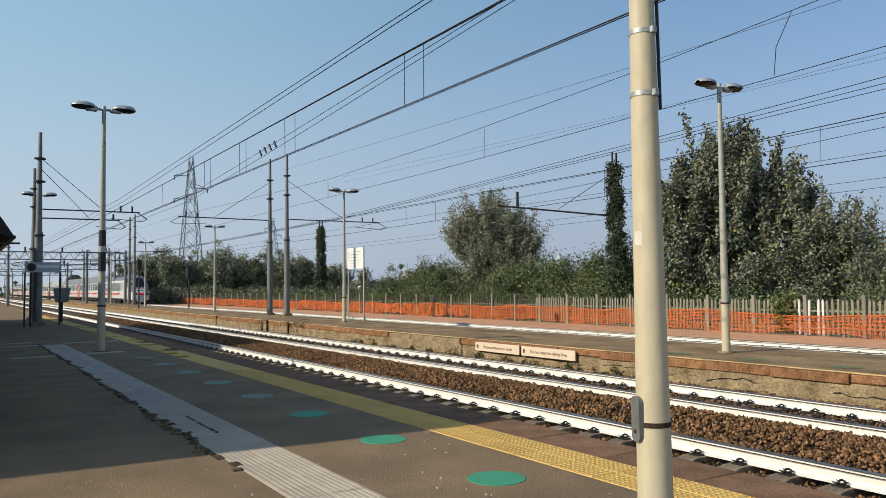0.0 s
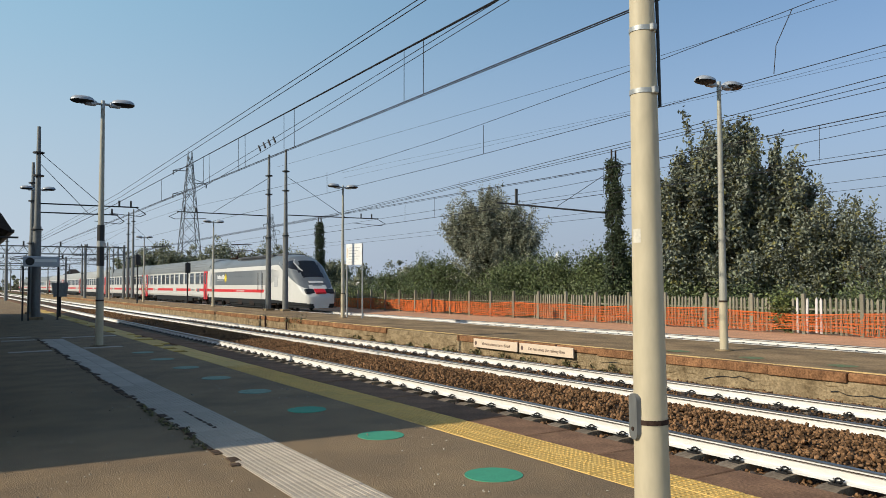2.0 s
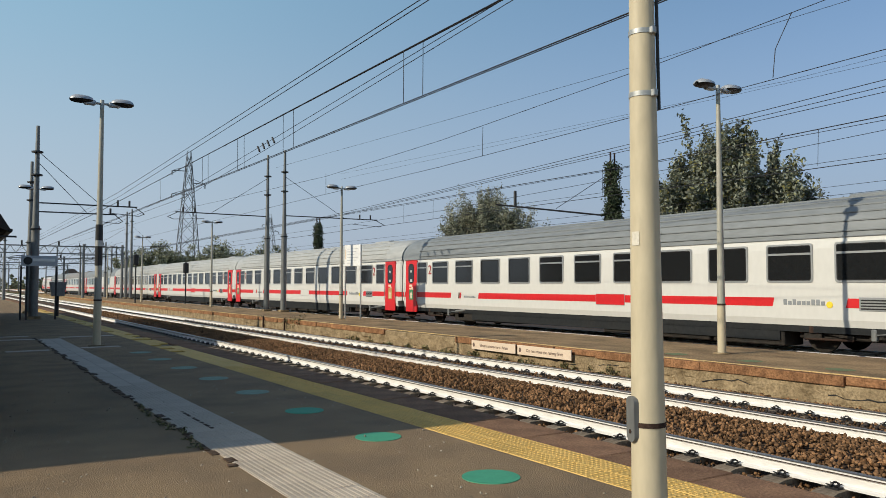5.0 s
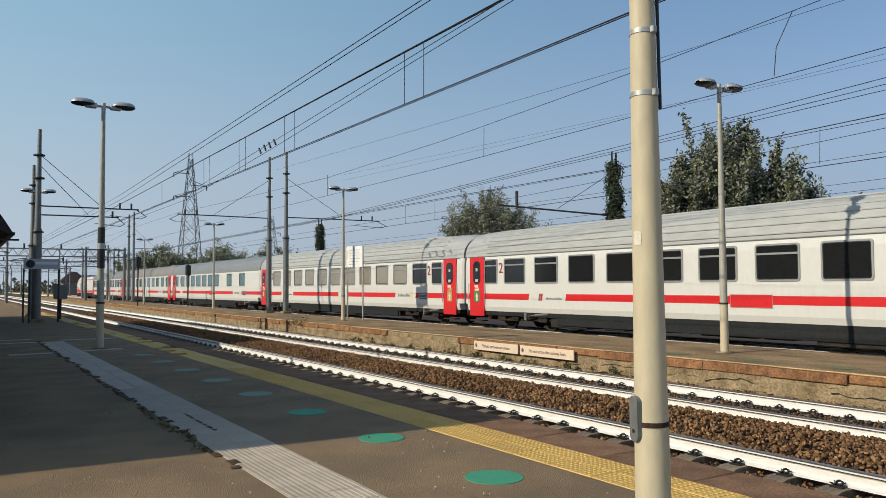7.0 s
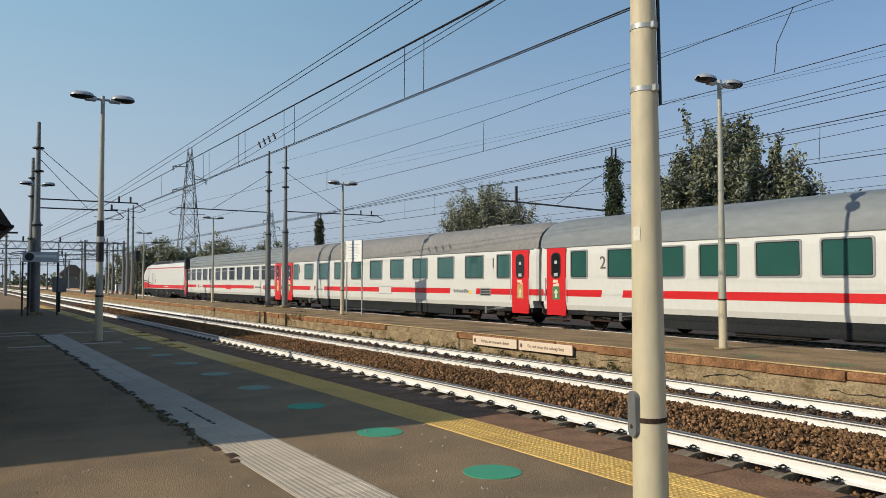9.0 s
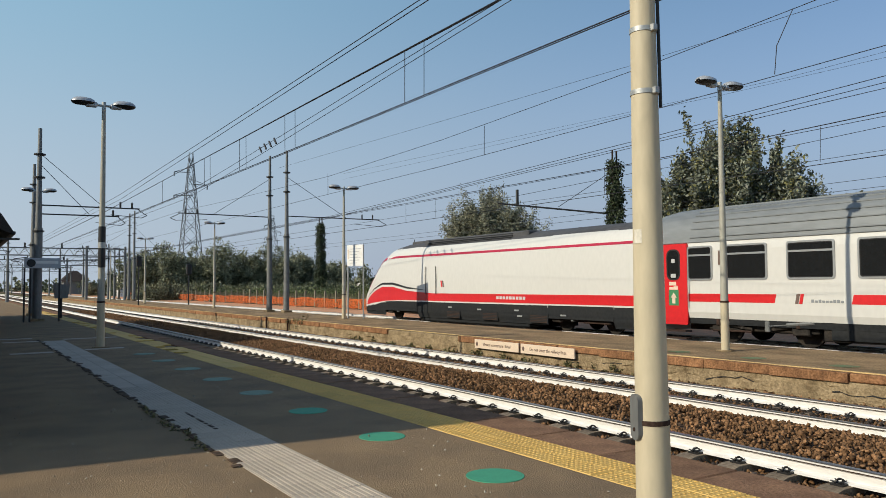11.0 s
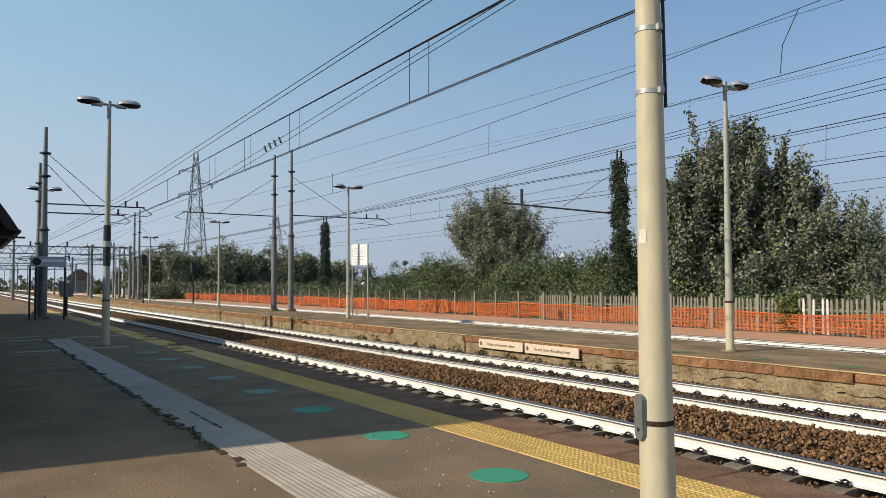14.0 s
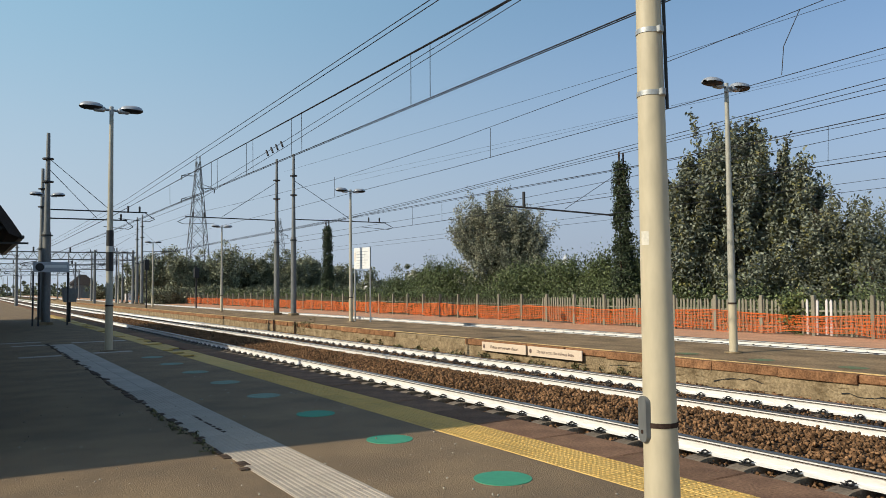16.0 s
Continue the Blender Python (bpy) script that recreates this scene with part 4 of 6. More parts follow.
def power_car(label, front):
    """A streamlined power car, tip at y = 0, coupling at y = LOCO_L; front: leading car in grey and white, else the white and red trailing one."""
    th = thing("locomotive", label, "locomotive", "power cars of the passing train")
    ss = [0, 0.04, 0.08, 0.12, 0.17, 0.23, 0.3, 0.37, 0.44, 0.5, 0.57, 0.64, 0.7, 0.77, 0.84, 0.9, 0.97, 1.04, 1.1, 1.15] + [1.2 + 0.06 * k for k in range(75)] + [6.0, 6.55, 6.6, 7.0, 9, 12, 15, LOCO_L - 5.05, LOCO_L - 5.0, LOCO_L - 3.3, LOCO_L - 1.6, LOCO_L - 1.55, LOCO_L - 0.6, LOCO_L - 0.2, LOCO_L]
    rows, nseg = [], 88
    for s in ss:
        h, w = loft_height(s), loft_half(s)
        low = 0.2 if 3.2 < s < 6.58 or LOCO_L - 5.03 < s < LOCO_L - 1.57 else -0.05
        q = []
        for i in range(nseg + 1):
            u = i / nseg          # 0 bottom of one side .. 1 bottom of the other
            t = abs(2 * u - 1)    # 1 at the bottom, 0 at the ridge
            sign = -1 if u < 0.5 else 1
            if t > 0.42:          # side wall
                k = (1 - t) / 0.58
                top = low + (h - low) * 0.72
                z = low + (top - low) * k
                lean = 0.10 * max(0.0, (z - 1.6) / 2.0) ** 1.5 + (0.06 if z < 0.1 else 0.0)
                x = w - lean
            else:                 # rounded shoulder to the ridge
                a = (0.42 - t) / 0.42 * math.pi / 2
                top = low + (h - low) * 0.72
                base = w - 0.10 * max(0.0, (top - 1.6) / 2.0) ** 1.5
                x = base * math.cos(a) ** 0.72
                z = top + (h - top) * math.sin(a) ** 0.9
            q.append((sign * x, s, z))
        rows.append(q)
    n = nseg + 1
    vs = [p for q in rows for p in q]
    fs = [(a * n + i, a * n + i + 1, (a + 1) * n + i + 1, (a + 1) * n + i) for a in range(len(ss) - 1) for i in range(n - 1)]
    fs += [tuple(range(n)), tuple(range((len(ss) - 1) * n, len(ss) * n))]
    mb = MB().add(vs, fs)
    body = part("body", mb, M["train_white"], th, smooth=True)
    me = body.data
    for m in (M["train_grey"], M["roof_dark"], M["skirt"], M["red"], M["glass_dark"]):
        me.materials.append(m)
    for f in me.polygons:
        x, s, z = f.center
        mi = 0
        h = loft_height(s)
        if front:
            if z < 0.40 - 0.18 * max(0.0, min(1.0, (6.0 - s) / 5.5)):
                mi = 3
            if s >= 4.4 and z > 2.86:
                mi = 1
            if s < 4.4 and z > 1.12 + 0.435 * s:
                mi = 1
            if 1.3 < s < 2.65 and f.normal.z > 0.4 and abs(x) < 0.62 + 0.12 * (2.65 - s):
                mi = 5
        else:
            if z < 0.72 - 0.38 * max(0.0, min(1.0, (4.5 - s) / 4.0)):
                mi = 3
            if 1.25 < s < 2.65 and f.normal.z > 0.5 and abs(x) < 1.0:
                mi = 5
            if s > 3.6 and z > 3.32:
                mi = 2
        f.material_index = mi
    # roof equipment
    part("roof_grille", MB().box(-0.98, 0.98, 6.5, 14.6, 3.3, 3.66, 0.05), M["roof_dark"], th)
    for k in range(4):
        part("grille_slat", MB().box(-1.08 + k * 0.03, -0.9, 6.9, 13.6, 3.34 + 0.075 * k, 3.375 + 0.075 * k, 0.004), M["black"], th)
    part("roof_hatch", MB().box(-0.75, 0.75, 4.9, 6.3, 3.45, 3.67, 0.05), M["roof_dark"], th)
    part("antenna", MB().tube((-0.2, 4.2, 3.6), (-0.2, 4.2, 3.85), 0.02, n=6).tube((0.3, 3.4, 3.4), (0.3, 3.4, 3.65), 0.02, n=6), M["dark"], th)
    part("underframe_box", MB().box(-1.3, 1.3, 6.8, 15.0, -0.22, 0.1, 0.05), M["skirt"], th)
    bogie(th, 4.8)
    bogie(th, LOCO_L - 3.4)
    part("end_cover", MB().box(-1.33, 1.33, LOCO_L - 0.03, LOCO_L + 0.3, 0.5, 3.2, 0.1), M["black"], th)
    x = -X_H - 0.004
    if front:
        side_strip(th, "side_panel", M["panel_fade"], 4.0, LOCO_L - 0.8, lambda y: float(np.interp(y, [4.0, 5.6, 6.6], [1.95, 1.6, 1.47])), lambda y: float(np.interp(y, [4.0, 5.2], [2.35, 2.56])), 40, 8)
        for nm, a0, a1, mm in (("headlight", -0.98, -0.42, "black"), ("headlight", 0.42, 0.98, "black"), ("lamp_panel", -0.36, 0.36, "red")):
            part(nm, MB().slab([(0.03 + 0.10 * (abs(a0 + a1) > 0.5), 0.88), (0.03 + 0.10 * (abs(a0 + a1) > 0.5), 0.97), (0.40, 1.21), (0.55, 1.18), (0.5, 0.88)], a0, a1), M[mm], th)
        part("lettering_bar", MB().slab([(0.86, 1.56), (0.84, 1.60), (1.0, 1.73), (1.03, 1.69)], -0.5, 0.5), M["far_white"], th)
        # hood and skirt fields with clean edges, on both sides
        for a0, a1, lo, hi in ((0.5, LOCO_L, lambda y: min(0.98 + 0.435 * y, 2.86), lambda y: min(1.40 + 0.435 * y, 3.1, loft_height(y) - 0.03)),
                               (0.05, 3.2, lambda y: -0.03, lambda y: 0.46 - 0.18 * max(0.0, min(1.0, (6.0 - y) / 5.5))),
                               (3.2, 6.58, lambda y: 0.21, lambda y: 0.46 - 0.18 * max(0.0, min(1.0, (6.0 - y) / 5.5))),
                               (6.6, LOCO_L - 5.03, lambda y: -0.03, lambda y: 0.44), (LOCO_L - 5.03, LOCO_L - 1.57, lambda y: 0.21, lambda y: 0.44), (LOCO_L - 1.55, LOCO_L, lambda y: -0.03, lambda y: 0.44)):
            for sgn in (1, -1):
                vs, nz = [], 6
                ny = 300 if a1 == LOCO_L and a0 < 1 else 24
                for i in range(ny + 1):
                    yy = a0 + (a1 - a0) * (i / ny) ** (2.0 if ny == 300 else 1.0)
                    l_, h_ = lo(yy), max(hi(yy), lo(yy) + 0.01)
                    for k in range(nz + 1):
                        zz = min(l_ + (h_ - l_) * k / nz, loft_height(yy) - 0.02)
                        vs.append(((surf_x(yy, zz) - 0.012) * sgn, yy, zz))
                part("hood_paint" if ny == 300 else "skirt", MB().add(vs, [(a * 7 + j, a * 7 + j + 1, a * 7 + 8 + j, a * 7 + 7 + j) for a in range(ny) for j in range(nz)]), M["train_grey"] if ny == 300 else M["skirt"], th)
        # three-cornered cab side window
        vs = []
        for k in range(25):
            sy = 1.75 + 1.95 * k / 24
            z0 = 2.42 + 0.22 * (sy - 1.75)
            z1 = max(z0 + 0.01, min(2.42 + 0.64 * (sy - 1.75), 3.16 - 0.40 * (sy - 2.9), loft_height(sy) - 0.10))
            for j in range(7):
                z = min(z0, loft_height(sy) - 0.12) + (z1 - min(z0, loft_height(sy) - 0.12)) * j / 6
                vs.append((surf_x(sy, z) - 0.02, sy, z))
        part("cab_window", MB().add(vs, [(a * 7 + j, a * 7 + j + 1, a * 7 + 8 + j, a * 7 + 7 + j) for a in range(24) for j in range(6)]), M["glass_dark"], th)
        surface_line(th, "window_pillar", M["grey_pale"], [(3.0, 3.2), (2.6, 2.97), (2.2, 2.68), (1.8, 2.38)], 0.045)
        side_strip(th, "hatch_outline", M["grey_light"], 4.3, 4.95, lambda y: 1.35, lambda y: 2.05, 2, 4, 0.010)
        side_strip(th, "hatch_plate", M["grey_pale"], 4.34, 4.91, lambda y: 1.39, lambda y: 2.01, 2, 4, 0.014)
        emblem(th, 6.3, 0.92, 0.26, x)
        part("red_stripe", MB().slab([(7.2, 0.92), (LOCO_L, 0.92), (LOCO_L, 1.14), (7.0, 1.14)], x - 0.002, x + 0.02), M["red"], th)
        wordmark(th, LOCO_L - 4.6, LOCO_L - 2.5, 1.98, 0.34, M["white_paint"], x)
        part("wordmark_bar", MB().box(x - 0.004, x + 0.01, LOCO_L - 4.4, LOCO_L - 2.5, 1.88, 1.92), M["white_paint"], th)
        ray_ = MB()
        cy, cz = LOCO_L - 4.85, 2.02
        disc = [(cy + 0.2 * math.cos(a * math.pi / 10), cz + 0.2 * math.sin(a * math.pi / 10)) for a in range(20)]
        ray_.slab(disc, x - 0.006, x + 0.01)
        for k in range(14):
            a = 2 * math.pi * k / 14
            ca, sa = math.cos(a), math.sin(a)
            ray_.slab([(cy + 0.22 * ca - 0.04 * sa, cz + 0.22 * sa + 0.04 * ca), (cy + 0.42 * ca, cz + 0.42 * sa), (cy + 0.22 * ca + 0.04 * sa, cz + 0.22 * sa - 0.04 * ca)], x - 0.006, x + 0.01)
        part("sun_emblem", ray_, M["sun_yellow"], th, "yellow sun emblem with rays")
        for k in range(8):
            part("lettering_bar", MB().box(x - 0.004, x + 0.01, 11.6 + k * 0.24, 11.76 + k * 0.24, 0.98, 1.07), M["far_white"], th)
    else:
        lo = lambda y: float(np.interp(y, [0.5, 1.6, 3.2, 5.0], [0.42, 0.55, 0.68, 0.74]))
        hi = lambda y: float(np.interp(y, [0.5, 1.1, 1.8, 2.8, 4.0, 5.5, 8.0], [0.52, 0.88, 1.16, 1.40, 1.40, 1.20, 1.09]))
        side_strip(th, "red_band", M["red"], 0.5, LOCO_L, lo, hi, 90, 5)
        side_strip(th, "swoosh_line", M["black"], 0.6, 7.4, lambda y: hi(y) + 0.11, lambda y: hi(y) + 0.12 + 0.10 * math.sin(math.pi * (y - 0.6) / 6.8), 40, 1, 0.005)
        line = lambda y: float(np.interp(y, [1.15, 1.6, 2.2, 2.75, 3.3, 4.2, LOCO_L], [1.46, 1.86, 2.38, 2.80, 2.90, 2.90, 2.86]))
        wide = lambda y: float(np.interp(y, [1.15, 3.0, 4.4, LOCO_L], [0.10, 0.09, 0.05, 0.045]))
        vs = []
        for k in range(121):
            y = 1.15 + (LOCO_L - 1.15) * (k / 120) ** 2
            for q in range(5):
                z = min(line(y) + wide(y) * (q / 2 - 1), loft_height(y) - 0.03)
                vs.append((surf_x(y, z) - 0.012, y, z))
        part("crimson_line", MB().add(vs, [(a * 5 + q, a * 5 + q + 1, a * 5 + q + 6, a * 5 + q + 5) for a in range(120) for q in range(4)]), M["crimson"], th)
        for k in range(9):
            part("lettering_bar", MB().box(x - 0.004, x + 0.01, 13.0 + k * 0.22, 13.16 + k * 0.22, 0.88, 1.0), M["far_white"], th)
        for a0, zz in ((9.3, 0.45), (11.6, 0.4), (14.2, 0.42), (14.4, 0.2), (15.2, 0.22), (17.0, 0.3)):
            part("label_bar", MB().box(-1.425, -1.40, a0, a0 + 0.3, zz, zz + 0.06), M["galv"], th)
        emblem(th, 8.9, 1.38, 0.3, x)
    # cab side: window, door lines, handrails, vents
    for yy in (7.35, 8.3):
        part("handrail", MB().tube((x - 0.04, yy, 1.05), (x - 0.04, yy, 2.35), 0.018, n=6), M["seal"], th)
    for a in (9.2, 12.0, 15.2):
        v = part("skirt_vent", MB().box(-1.43, -1.40, a, a + 1.1, -0.0, 0.34), M["skirt"], th)
        for k in range(5):
            part("slat", MB().box(-1.437, -1.42, a + 0.05, a + 1.05, 0.02 + k * 0.06, 0.045 + k * 0.06), M["iron"], v)
    return th


def pantograph(th, y, raised):
    top = 4.86 if raised else 4.0
    p = part("pantograph_base", MB().box(-0.75, 0.75, y - 0.9, y + 0.9, 3.66, 3.74, 0.02).tube((-0.6, y - 0.7, 3.6), (-0.6, y - 0.7, 3.9), 0.07, n=8).tube((0.6, y + 0.7, 3.6), (0.6, y + 0.7, 3.9), 0.07, n=8), M["iron"], th)
    z0, zm = 3.78, (3.78 + top) / 2
    arms = MB()
    for s in (-0.55, 0.55):
        arms.tube((s, y - 0.5, z0), (s, y - 1.25, zm), 0.022, n=6).tube((s, y + 0.5, z0), (s, y + 1.25, zm), 0.022, n=6)
        arms.tube((s, y - 1.25, zm), (s * 0.8, y - 0.15, top), 0.018, n=6).tube((s, y + 1.25, zm), (s * 0.8, y + 0.15, top), 0.018, n=6)
    arms.tube((-0.55, y - 1.25, zm), (0.55, y - 1.25, zm), 0.02, n=6).tube((-0.55, y + 1.25, zm), (0.55, y + 1.25, zm), 0.02, n=6)
    part("pantograph_frame", arms, M["iron"], th)
    part("contact_shoe", MB().tube((-0.85, y - 0.2, top), (0.85, y - 0.2, top), 0.025, n=6).tube((-0.85, y + 0.2, top), (0.85, y + 0.2, top), 0.025, n=6), M["iron"], th)
    return p


def standard_windows():
    return [(2.2, 0.92, True)] + [(3.78 + 1.95 * k, 1.36, k not in (2, 3, 7, 8)) for k in range(11)] + [(P - 2.06, 0.92, True)]


def build_train():
    lead = power_car("streamlined grey and white leading locomotive with red stripe", True)
    pantograph(lead, LOCO_L - 4.6, True)
    w = standard_windows()
    d = [(0.55, 1.6), (P - 1.6, P - 0.55)]
    st = [(0.35, 4.2), (6.25, P - 6.7), (P - 4.55, P - 0.35)]
    cs = [coach(1, "white passenger coach with grey ribbed roof and dark windows", M["roof_grey"], M["glass_dark"], w, d, "2", st),
          coach(2, "white passenger coach with grey ribbed roof and dark windows", M["roof_grey"], M["glass_dark"], w, d, "2", st),
          coach(3, "white passenger coach with light ribbed roof", M["roof_light"], M["glass_dark"], w, d, "2", st),
          coach(4, "white passenger coach with light ribbed roof", M["roof_light"], M["glass_dark"], w, d, "2", st),
          coach(5, "white passenger coach with light roof and drawn beige blinds", M["roof_light"], M["glass_blind"], w, d, "2", st),
          coach(6, "white bar coach with green tinted windows and a blank end", M["roof_grey"], M["glass_green"], [(4.05, 1.38, False), (7.35, 1.36, False)] + [(10.95 + 1.93 * k, 1.42, False) for k in range(7)] + [(P - 2.3, 0.9, False)], [(P - 1.6, P - 0.55)], "", [(0.35, 4.2), (6.4, P - 4.4), (P - 3.4, P - 0.35)], ribs=False),
          coach(7, "white first class coach with green tinted windows and dusty grey roof", M["roof_brown"], M["glass_green"], [(2.2, 0.95, False)] + [(4.3 + 2.29 * k, 1.42, False) for k in range(9)] + [(P - 2.2, 0.95, False)], d, "1", st, ribs=False),
          coach(8, "white passenger coach with grey roof and dark windows", M["roof_grey"], M["glass_dark"], w, d, "1", st)]
    tail = power_car("white trailing locomotive with red band and dark roof", False)
    done = set()
    for o in tail.children_recursive:
        if o.data.name not in done:
            done.add(o.data.name)
            o.data.transform(Matrix.Translation((0, LOCO_L, 0)) @ Matrix.Diagonal((1, -1, 1, 1)))
            o.data.flip_normals()
    return lead, cs, tail


# ---- vegetation ----
def leaf_cloud(centres, spread, n, size, droop=0.0, squash=1.0, axis=None):
    """Leaves as small folded quads round clump centres: vertices and faces. axis: a shoot direction that stretches every clump."""
    k = rng.integers(0, len(centres), n)
    c = centres[k] + rng.normal(0, 1, (n, 3)) * spread[k][:, None] * np.array([1, 1, squash])
    if axis is not None:
        c += axis[k] * rng.uniform(-0.5, 1, (n, 1))
    a = rng.normal(0, 1, (n, 3))
    a[:, 2] -= droop
    a /= np.linalg.norm(a, axis=1, keepdims=True)
    b = np.cross(a, rng.normal(0, 1, (n, 3)))
    b /= np.linalg.norm(b, axis=1, keepdims=True)
    s = rng.uniform(size[0], size[1], (n, 1))
    a, b = a * s, b * s * 0.5
    v = np.stack([c - a * 0.5, c + b * 0.5 - a * 0.08, c + a * 0.5, c - b * 0.5 - a * 0.08], 1).reshape(-1, 3)
    f = np.arange(4 * n).reshape(n, 4)
    return v, f


def clump_centres(n, centre, radii, power=0.45, low=-1.0):
    d = rng.normal(0, 1, (n * 3, 3))
    d /= np.linalg.norm(d, axis=1, keepdims=True)
    d = d[d[:, 2] > low][:n]
    r = rng.random((len(d), 1)) ** power
    return np.array(centre) + d * r * np.array(radii) * (1 + 0.16 * rng.normal(0, 1, (len(d), 1)))


def tree(name, label, x, y, z, trunk_h, trunk_r, crowns, mat, leaf, group="trees"):
    """A tree: tapered trunk, limbs to the clumps, and a crown of leaves. crowns: (dx, dy, dz, rx, ry, rz, clumps, leaves, spread)."""
    th = thing(name, label, "tree", group, at=(x, y, z))
    tr = MB()
    pts = [Vector((0.08 * math.sin(k * 1.7) * k, 0.08 * math.cos(k * 2.1) * k, trunk_h * k / 4)) for k in range(5)]
    for k in range(4):
        tr.tube(pts[k], pts[k + 1], trunk_r * (1 - 0.17 * k), trunk_r * (1 - 0.17 * (k + 1)), 9)
    vv, ff, o = [], [], 0
    for dx, dy, dz, rx, ry, rz, nc, nl, sp in crowns:
        cc = clump_centres(nc, (dx, dy, dz), (rx, ry, rz))
        for q in cc[:: max(1, len(cc) // 14)]:
            base = pts[2 + int(rng.integers(0, 3))]
            mid = base.lerp(Vector(q), 0.5) + Vector((0, 0, 0.25))
            tr.tube(base, mid, trunk_r * 0.30, trunk_r * 0.18, 6, caps=False).tube(mid, q, trunk_r * 0.18, 0.02, 5, caps=False)
        out = cc - np.array((dx, dy, dz - rz * 0.8))
        out /= np.linalg.norm(out, axis=1, keepdims=True)
        out[:, 2] += 0.5
        v, f = leaf_cloud(cc, rng.uniform(0.35, 0.9, len(cc)) * sp, nl, leaf, 0.3, 1.0, out * rng.uniform(0.4, 1.3, (len(cc), 1)))
        vv.append(v)
        ff.append(f + o)
        o += len(v)
    part("trunk", tr, M["bark"], th, smooth=True)
    ms = mat if isinstance(mat, list) else [mat]
    v, f = np.concatenate(vv), np.concatenate(ff)
    me = raw_mesh("crown", v, f, ms[0])
    for m in ms[1:]:
        me.materials.append(m)
    if len(ms) > 1:
        pick = (rng.random(len(f)) < 0.2).astype(np.int32)
        me.polygons.foreach_set("material_index", pick)
    part("crown", me, None, th)
    return th


def bushes(name, label, boxes, mat, leaf, category="shrub"):
    """Undergrowth: (x, y, z, rx, ry, rz, clumps, leaves) lumps as one mass of leaves."""
    vv, ff, o = [], [], 0
    for x, y, z, rx, ry, rz, nc, nl in boxes:
        cc = clump_centres(nc, (x, y, z), (rx, ry, rz), 0.5)
        cc[:, 2] = np.maximum(cc[:, 2], -0.6)
        v, f = leaf_cloud(cc, rng.uniform(0.2, 0.5, len(cc)) * min(1.0, rz), nl, leaf)
        vv.append(v)
        ff.append(f + o)
        o += len(v)
    ob = new(name, raw_mesh(name, np.concatenate(vv), np.concatenate(ff), mat))
    return tagged(ob, label, category, kind="stuff")


# ---- the place ----
ground()
platform_near()
dots()
platform_far()
track(7.0, RAIL_Z, -40, 420, "near railway track with whitewashed rails on concrete sleepers", 75, 0.4)
track(11.0, RAIL_Z, -40, 420, "second railway track with whitewashed rails", 75, 2.0)
track(X_T, -0.28, -40, 420, "far railway track with whitewashed rails beside the fence", 40, 6.0)
stones("ballast_stones", 50000, (5.3, 12.82), (0.5, 36), ballast_top, (0.015, 0.036), M["ballast"], "brown angular ballast stones between the tracks")
stones("ballast_stones", 17000, (7.85, 10.15), (2, 70), ballast_top, (0.016, 0.037), M["ballast"], "brown angular ballast stones heaped between the tracks")

# darker stones inside the gauge of both near tracks
stones("dark_ballast_stones", 6000, (5.35, 7.65), (5, 60), lambda x: np.full_like(x, -0.655), (0.02, 0.04), M["ballast_dark"], "dark ballast stones in the near track")
stones("dark_ballast_stones", 5000, (10.2, 11.8), (3, 45), lambda x: np.full_like(x, -0.585), (0.02, 0.04), M["ballast_dark"], "dark ballast stones in the second track")

stones("loose_grit", 1500, (0.1, 4.15), (3.4, 15), lambda x: np.zeros_like(x) - 0.012, (0.005, 0.011), M["grit"], "small pale grit scattered on the platform asphalt")
# platform lamps
pole_near = near_pole(3.42, 3.168)
pole_near.rotation_euler = (radians(-0.22), radians(-0.24), 0)
la = lamp_post(3.02, 20.42, 0.0, 6.02, yaw=0)
part("sleeve", MB().tube((0, 0, 1.95), (0, 0, 2.95), 0.088, 0.084, n=14), M["black"], la)
part("sticker", MB().tube((0, 0, 2.42), (0, 0, 2.56), 0.09, n=14), M["galv"], la)
lamp_post(3.2, 40.0, 0.0, 6.0, yaw=0)
lamp_post(14.74, 11.46, -0.05, 6.13, yaw=0)
lamp_post(15.04, 32.38, -0.05, 6.07, yaw=0)
lamp_post(15.55, 55.11, -0.05, 6.08, yaw=0)
lamp_post(14.7, 74.5, -0.05, 6.0, yaw=0)
lamp_post(15.0, 95.0, -0.05, 6.0, yaw=0)

# catenary masts
ma = tapered_mast("catenary_mast", "dark tubular catenary mast on the near platform", 3.06, 38.2, 0, 8.5, 0.19, 0.075)
cantilever(ma, 5.1, 4.2)
cantilever(ma, 4.75, 3.4, 0.5)
tapered_mast("catenary_mast", "dark tubular catenary mast on the near platform", 3.45, 46.0, 0, 8.0, 0.17, 0.075)
mb_ = tapered_mast("catenary_mast", "grey tubular catenary mast on the island platform", 15.9, 44.7, -0.05, 9.35, 0.17, 0.07)
cantilever(mb_, 5.65, -5.35)
mc_ = tapered_mast("catenary_mast", "grey tubular catenary mast on the island platform", 16.32, 43.0, -0.05, 9.45, 0.17, 0.07)
cantilever(mc_, 5.6, 6.1)
for x, y, r in ((17.35, 97.0, -5.5), (17.2, 93.2, 4.0)):
    m_ = tapered_mast("catenary_mast", "grey tubular catenary mast far along the island platform", x, y, -0.05, 10.2, 0.19, 0.08)
    cantilever(m_, 6.0, r)

